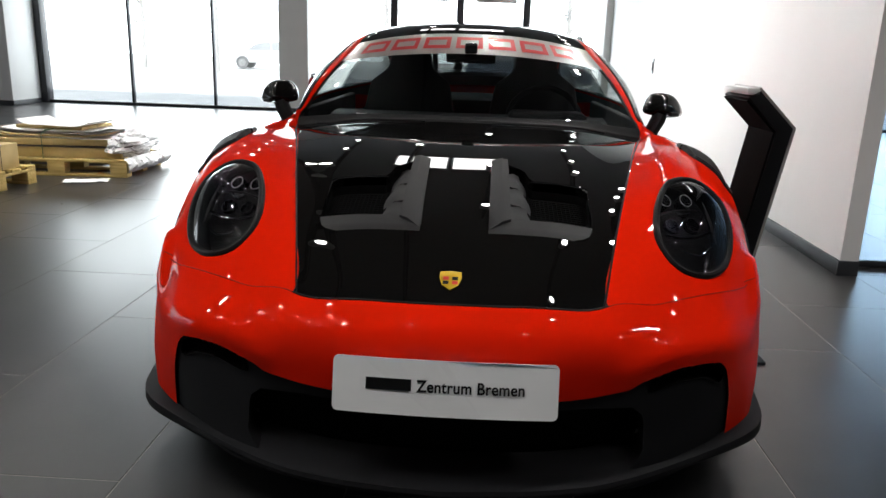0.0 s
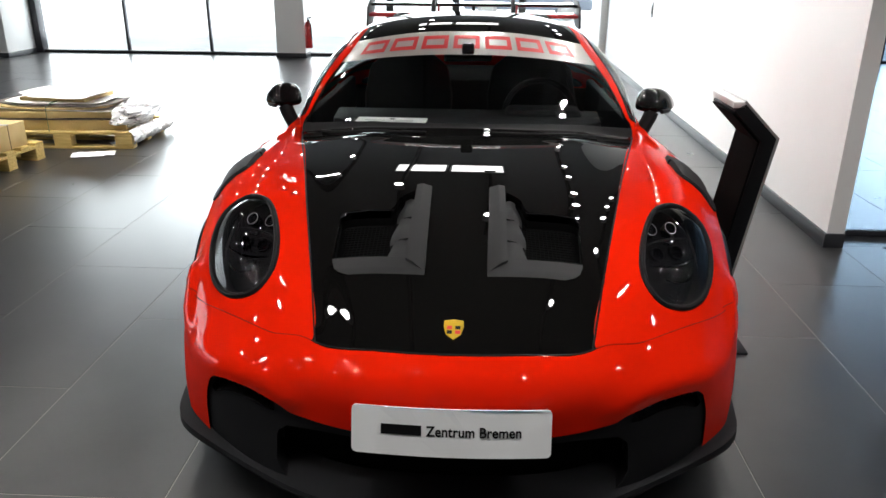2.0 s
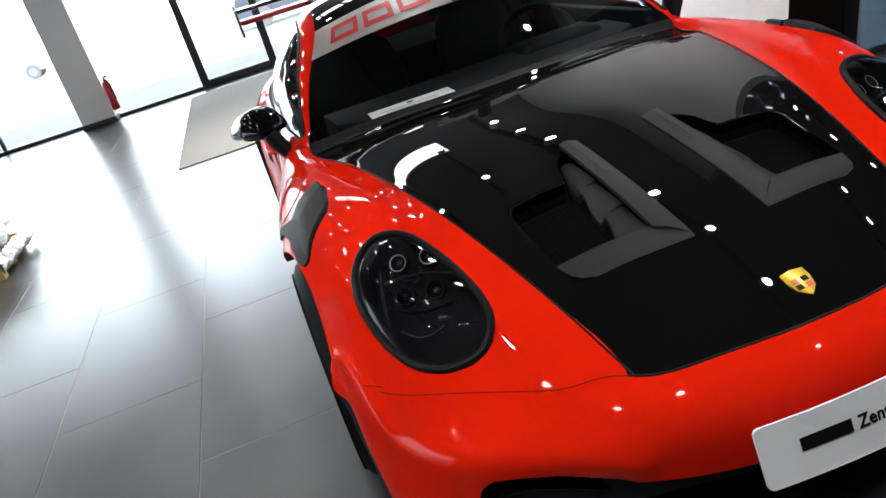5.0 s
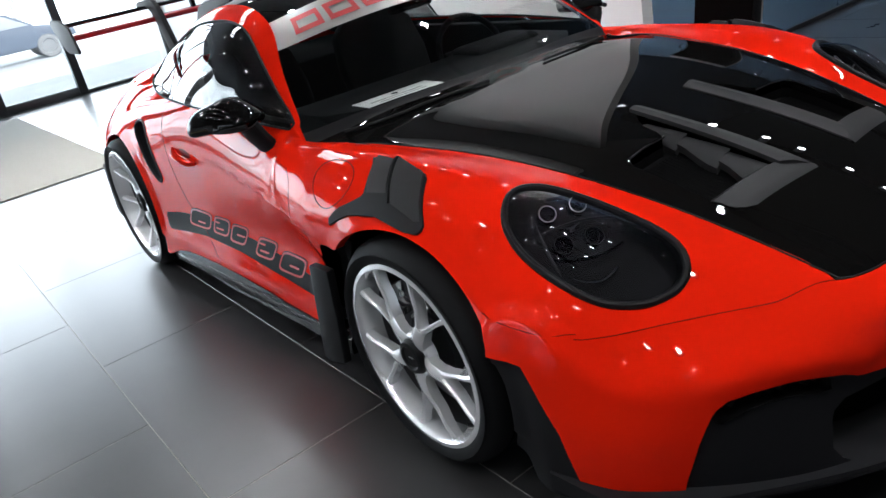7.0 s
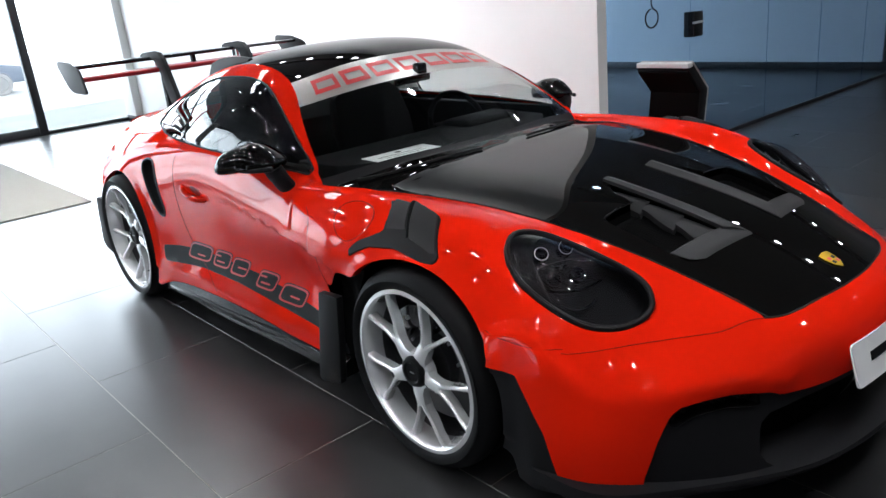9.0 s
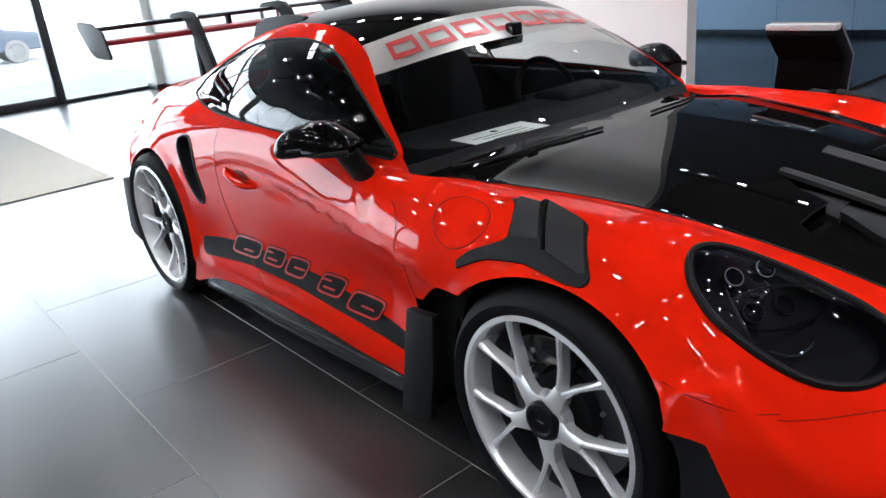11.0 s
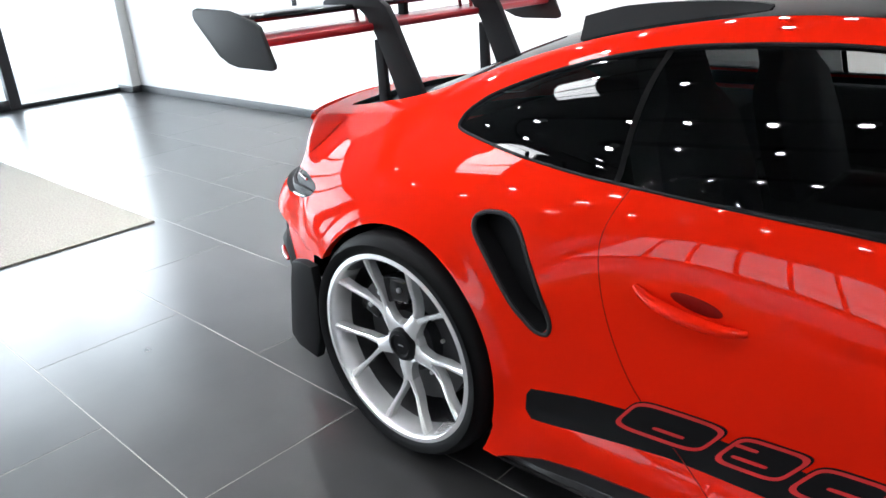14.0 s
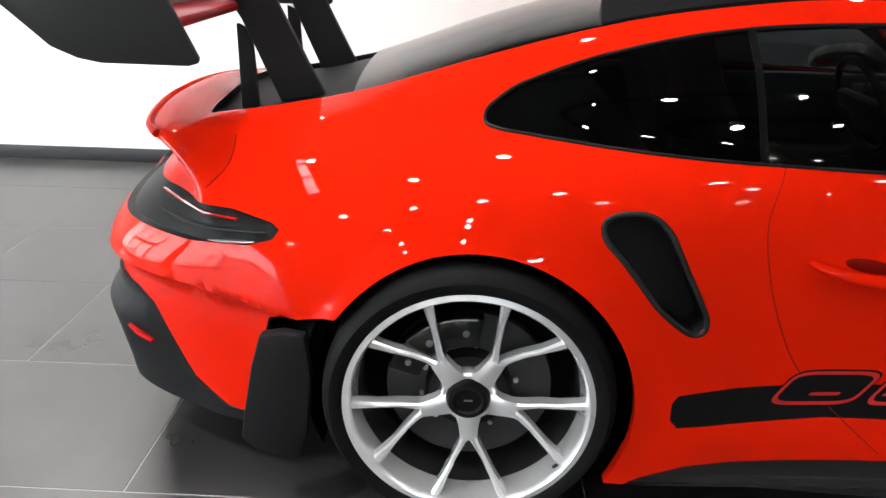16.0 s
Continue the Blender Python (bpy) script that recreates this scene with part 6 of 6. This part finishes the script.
grain(WOOD, (0.50, 0.36, 0.10), (0.72, 0.55, 0.22))
vary(CARD, 5, (0.50, 0.37, 0.15), (0.64, 0.49, 0.23), 5)
vary(MAT, 90, (0.11, 0.105, 0.09), (0.22, 0.21, 0.185), 4)
bump(MAT, 300, 0.8, 0.006)


def pallet(x, y, rz, group="pallets"):
    p = thing("wooden_pallet", "pale wooden pallet standing on the tiles", "pallet", group, at=(x, y, 0), rz=rz)
    for k in range(5):
        part("top_board", box(-.6, .6, -.4 + k * .175, -.4 + k * .175 + .1, .122, .144, .002), WOOD, p)
    for k in range(3):
        part("cross_board", box(-.6 + k * .5275, -.6 + k * .5275 + .145, -.4, .4, .10, .122, .002), WOOD, p)
        part("bottom_board", box(-.6, .6, -.4 + k * .35, -.4 + k * .35 + .1, 0, .022, .002), WOOD, p)
        for j in range(3):
            part("block", box(-.6 + k * .5275, -.6 + k * .5275 + .145, -.4 + j * .35, -.4 + j * .35 + .1, .022, .10, .002), WOOD, p)
    return p


pallet(-3.54, 3.97, 3)
pallet(-4.12, 2.88, -4)
rnd = random.Random(5)
BOARD = material("dark_backed_board", (0.10, 0.085, 0.07), 0.7)
vary(BOARD, 8, (0.06, 0.05, 0.045), (0.15, 0.125, 0.10), 5)


def bent_sheet(w2, d2, h, curl, seed):
    """A thin board, slightly warped, with an uneven lifted edge."""
    bm = bmesh.new()
    n, m = 16, 10
    for top in (1, 0):
        rows = []
        for i in range(n + 1):
            u = i / n - 0.5
            rows.append([bm.verts.new((u * w2, (k / m - 0.5) * d2, h * top + curl * max(0.0, abs(u) - 0.25) ** 2 * 8 + 0.004 + 0.006 * noise.noise(Vector((u * 4, k / m * 3, seed))))) for k in range(m + 1)])
        for a, b in zip(rows, rows[1:]):
            for k in range(m):
                bm.faces.new((a[k], b[k], b[k + 1], a[k + 1]) if top else (a[k], a[k + 1], b[k + 1], b[k]))
    rim = [e for e in bm.edges if e.is_boundary]
    bmesh.ops.bridge_loops(bm, edges=rim)
    bmesh.ops.recalc_face_normals(bm, faces=bm.faces[:])
    return bm


z = .145
STACK = ((1.12, .72, .085, CARD, "flat brown cardboard box", 0), (1.20, .74, .008, BOARD, "dark cardboard sheet", .03), (1.08, .68, .055, CARD, "flat brown cardboard box", 0), (1.16, .70, .006, PAPER, "white packing sheet", .02),
         (1.0, .62, .008, CARD, "flat cardboard sheet", .05), (1.06, .52, .006, BOARD, "dark cardboard sheet", .06), (.86, .60, .006, PAPER, "white packing sheet", .04), (.62, .46, .028, CARD, "flat brown cardboard box", 0), (.70, .42, .005, PAPER, "crumpled white packing sheet", .08))
for k, (w2, d2, h, m, what, curl) in enumerate(STACK):
    b = thing("cardboard_box" if "box" in what else "packing_sheet", what + " stacked on the pallet", "packaging", "packaging stack", at=(-3.60 + rnd.uniform(-.07, .07), 3.98 + rnd.uniform(-.05, .05), z), rz=rnd.uniform(-7, 7))
    if h > .02:
        part("carton", box(-w2 / 2, w2 / 2, -d2 / 2, d2 / 2, 0, h, .004), m, b)
        part("flap_seam", box(-w2 / 2 - .001, w2 / 2 + .001, -.002, .002, .002, h + .001), MATT_BLACK, b)
        z += h
    else:
        part("sheet", bent_sheet(w2, d2, h, curl, k), m, b, sharp=40)
        z += h + .010
strap = thing("packing_strap", "thin green strap round the cardboard stack", "strap", at=(-3.62, 3.98, .145))
part("band", tube([(0, -.41, 0), (0, -.41, .20), (0, -.35, .23), (0, .35, .23), (0, .41, .2), (0, .41, 0)], .006, 6, flat=0.3), material("green_strap", (.04, .10, .05), .5), strap)
roll = thing("film_bundle", "crumpled clear film bundle lying on the pallet", "packaging", at=(-3.02, 4.0, .145), rz=88)
bm = bmesh.new()
bmesh.ops.create_icosphere(bm, subdivisions=5, radius=1)
for v in bm.verts:
    d = 1 + 0.22 * noise.noise(v.co * 2.3) + 0.10 * noise.noise(v.co * 7)
    v.co = Vector((v.co.x * .42 * d, v.co.y * .10 * d, max(0.0, .11 + v.co.z * .12 * d)))
part("film", bm, WRAP, roll, sharp=20)
bm = bmesh.new()
bmesh.ops.create_grid(bm, x_segments=40, y_segments=14, size=1)
for v in bm.verts:
    u, w = v.co.x, (v.co.y + 1) / 2
    fold = 0.018 * noise.noise(Vector((u * 9, w * 3, 1))) + 0.01 * noise.noise(Vector((u * 23, w * 7, 4)))
    v.co = Vector((u * .40, -.10 - .045 * math.sin(math.pi * min(1.0, w * 1.1)) + fold, .02 - .135 * (1 - w) + .01 * noise.noise(Vector((u * 6, 0, 2)))))
part("film_skirt", bm, WRAP, roll, sharp=30)
carton = thing("cardboard_box", "brown cardboard box on the nearer pallet", "box", at=(-3.93, 2.93, .145), rz=-4)
part("carton", box(-.38, .38, -.2, .2, 0, .19, .004), CARD, carton)
part("lid_seam", box(-.381, .381, -.003, .003, .002, .191), MATT_BLACK, carton)
part("tape", box(-.382, .382, -.025, .025, .1895, .1915), SILVER_FILM, carton)
scrap = thing("paper_scrap", "crumpled white paper scrap lying on the tiles", "paper", at=(-3.15, 3.36, .002), rz=20)
bm = bmesh.new()
bmesh.ops.create_grid(bm, x_segments=14, y_segments=10, size=1)
for v in bm.verts:
    v.co = Vector((v.co.x * .17, v.co.y * .09, .006 + .016 * abs(noise.noise(v.co * 2.2 + Vector((3, 1, 0))))))
part("sheet", bm, PAPER, scrap)

# loop of thin cable hanging on the glass partition
loop_ = thing("cable_loop", "thin black cable loop hanging on the glass partition", "cable", at=(3.02, 1.735, 1.12))
part("cable", tube([(0.0, 0.0, 0.30), (0.0, 0.0, 0.10)] + [(0.085 * math.sin(a), -0.004, 0.07 * math.cos(a)) for a in np.linspace(0.2, 2 * math.pi - 0.2, 22)], 0.006, 6), MATT_BLACK, loop_)
part("clip", box(-.012, .012, -.006, .010, .29, .32, .002), MATT_BLACK, loop_)

# ---- floor tiles, last ----
TW, TL = 0.605, 1.2
tile_mesh = mesh_of("tile", *(lambda bm: ([v.co[:] for v in bm.verts], [[v.index for v in f.verts] for f in bm.faces]))(
    (lambda b: (b.verts.index_update(), b)[1])(box(0.0017, TW - 0.0017, 0.0017, TL - 0.0017, -0.01, 0.0, 0.001, 1))), TILE)
rest = bmesh.new()
count = 0
for i in range(-30, 18):
    x = -0.862 + i * TW
    for j in range(-6, 11):
        y = 0.355 + j * TL + (0.6 if i % 2 == 0 else 0.0)
        if x > 9.0 or y > 10.6:
            continue
        if -4.8 < x < 2.4 and -3.4 < y < 7.6 and count < 300:
            o = new("tile", tile_mesh)
            o.location = (x, y, 0)
            o.parent = floor
            count += 1
        else:
            box(x + 0.002, x + TW - 0.002, y + 0.002, min(y + TL - 0.002, 10.8), -0.01, 0.0, 0, 1, rest)
tagged(part("tiles", rest, TILE, floor, smooth=False), kind="stuff")
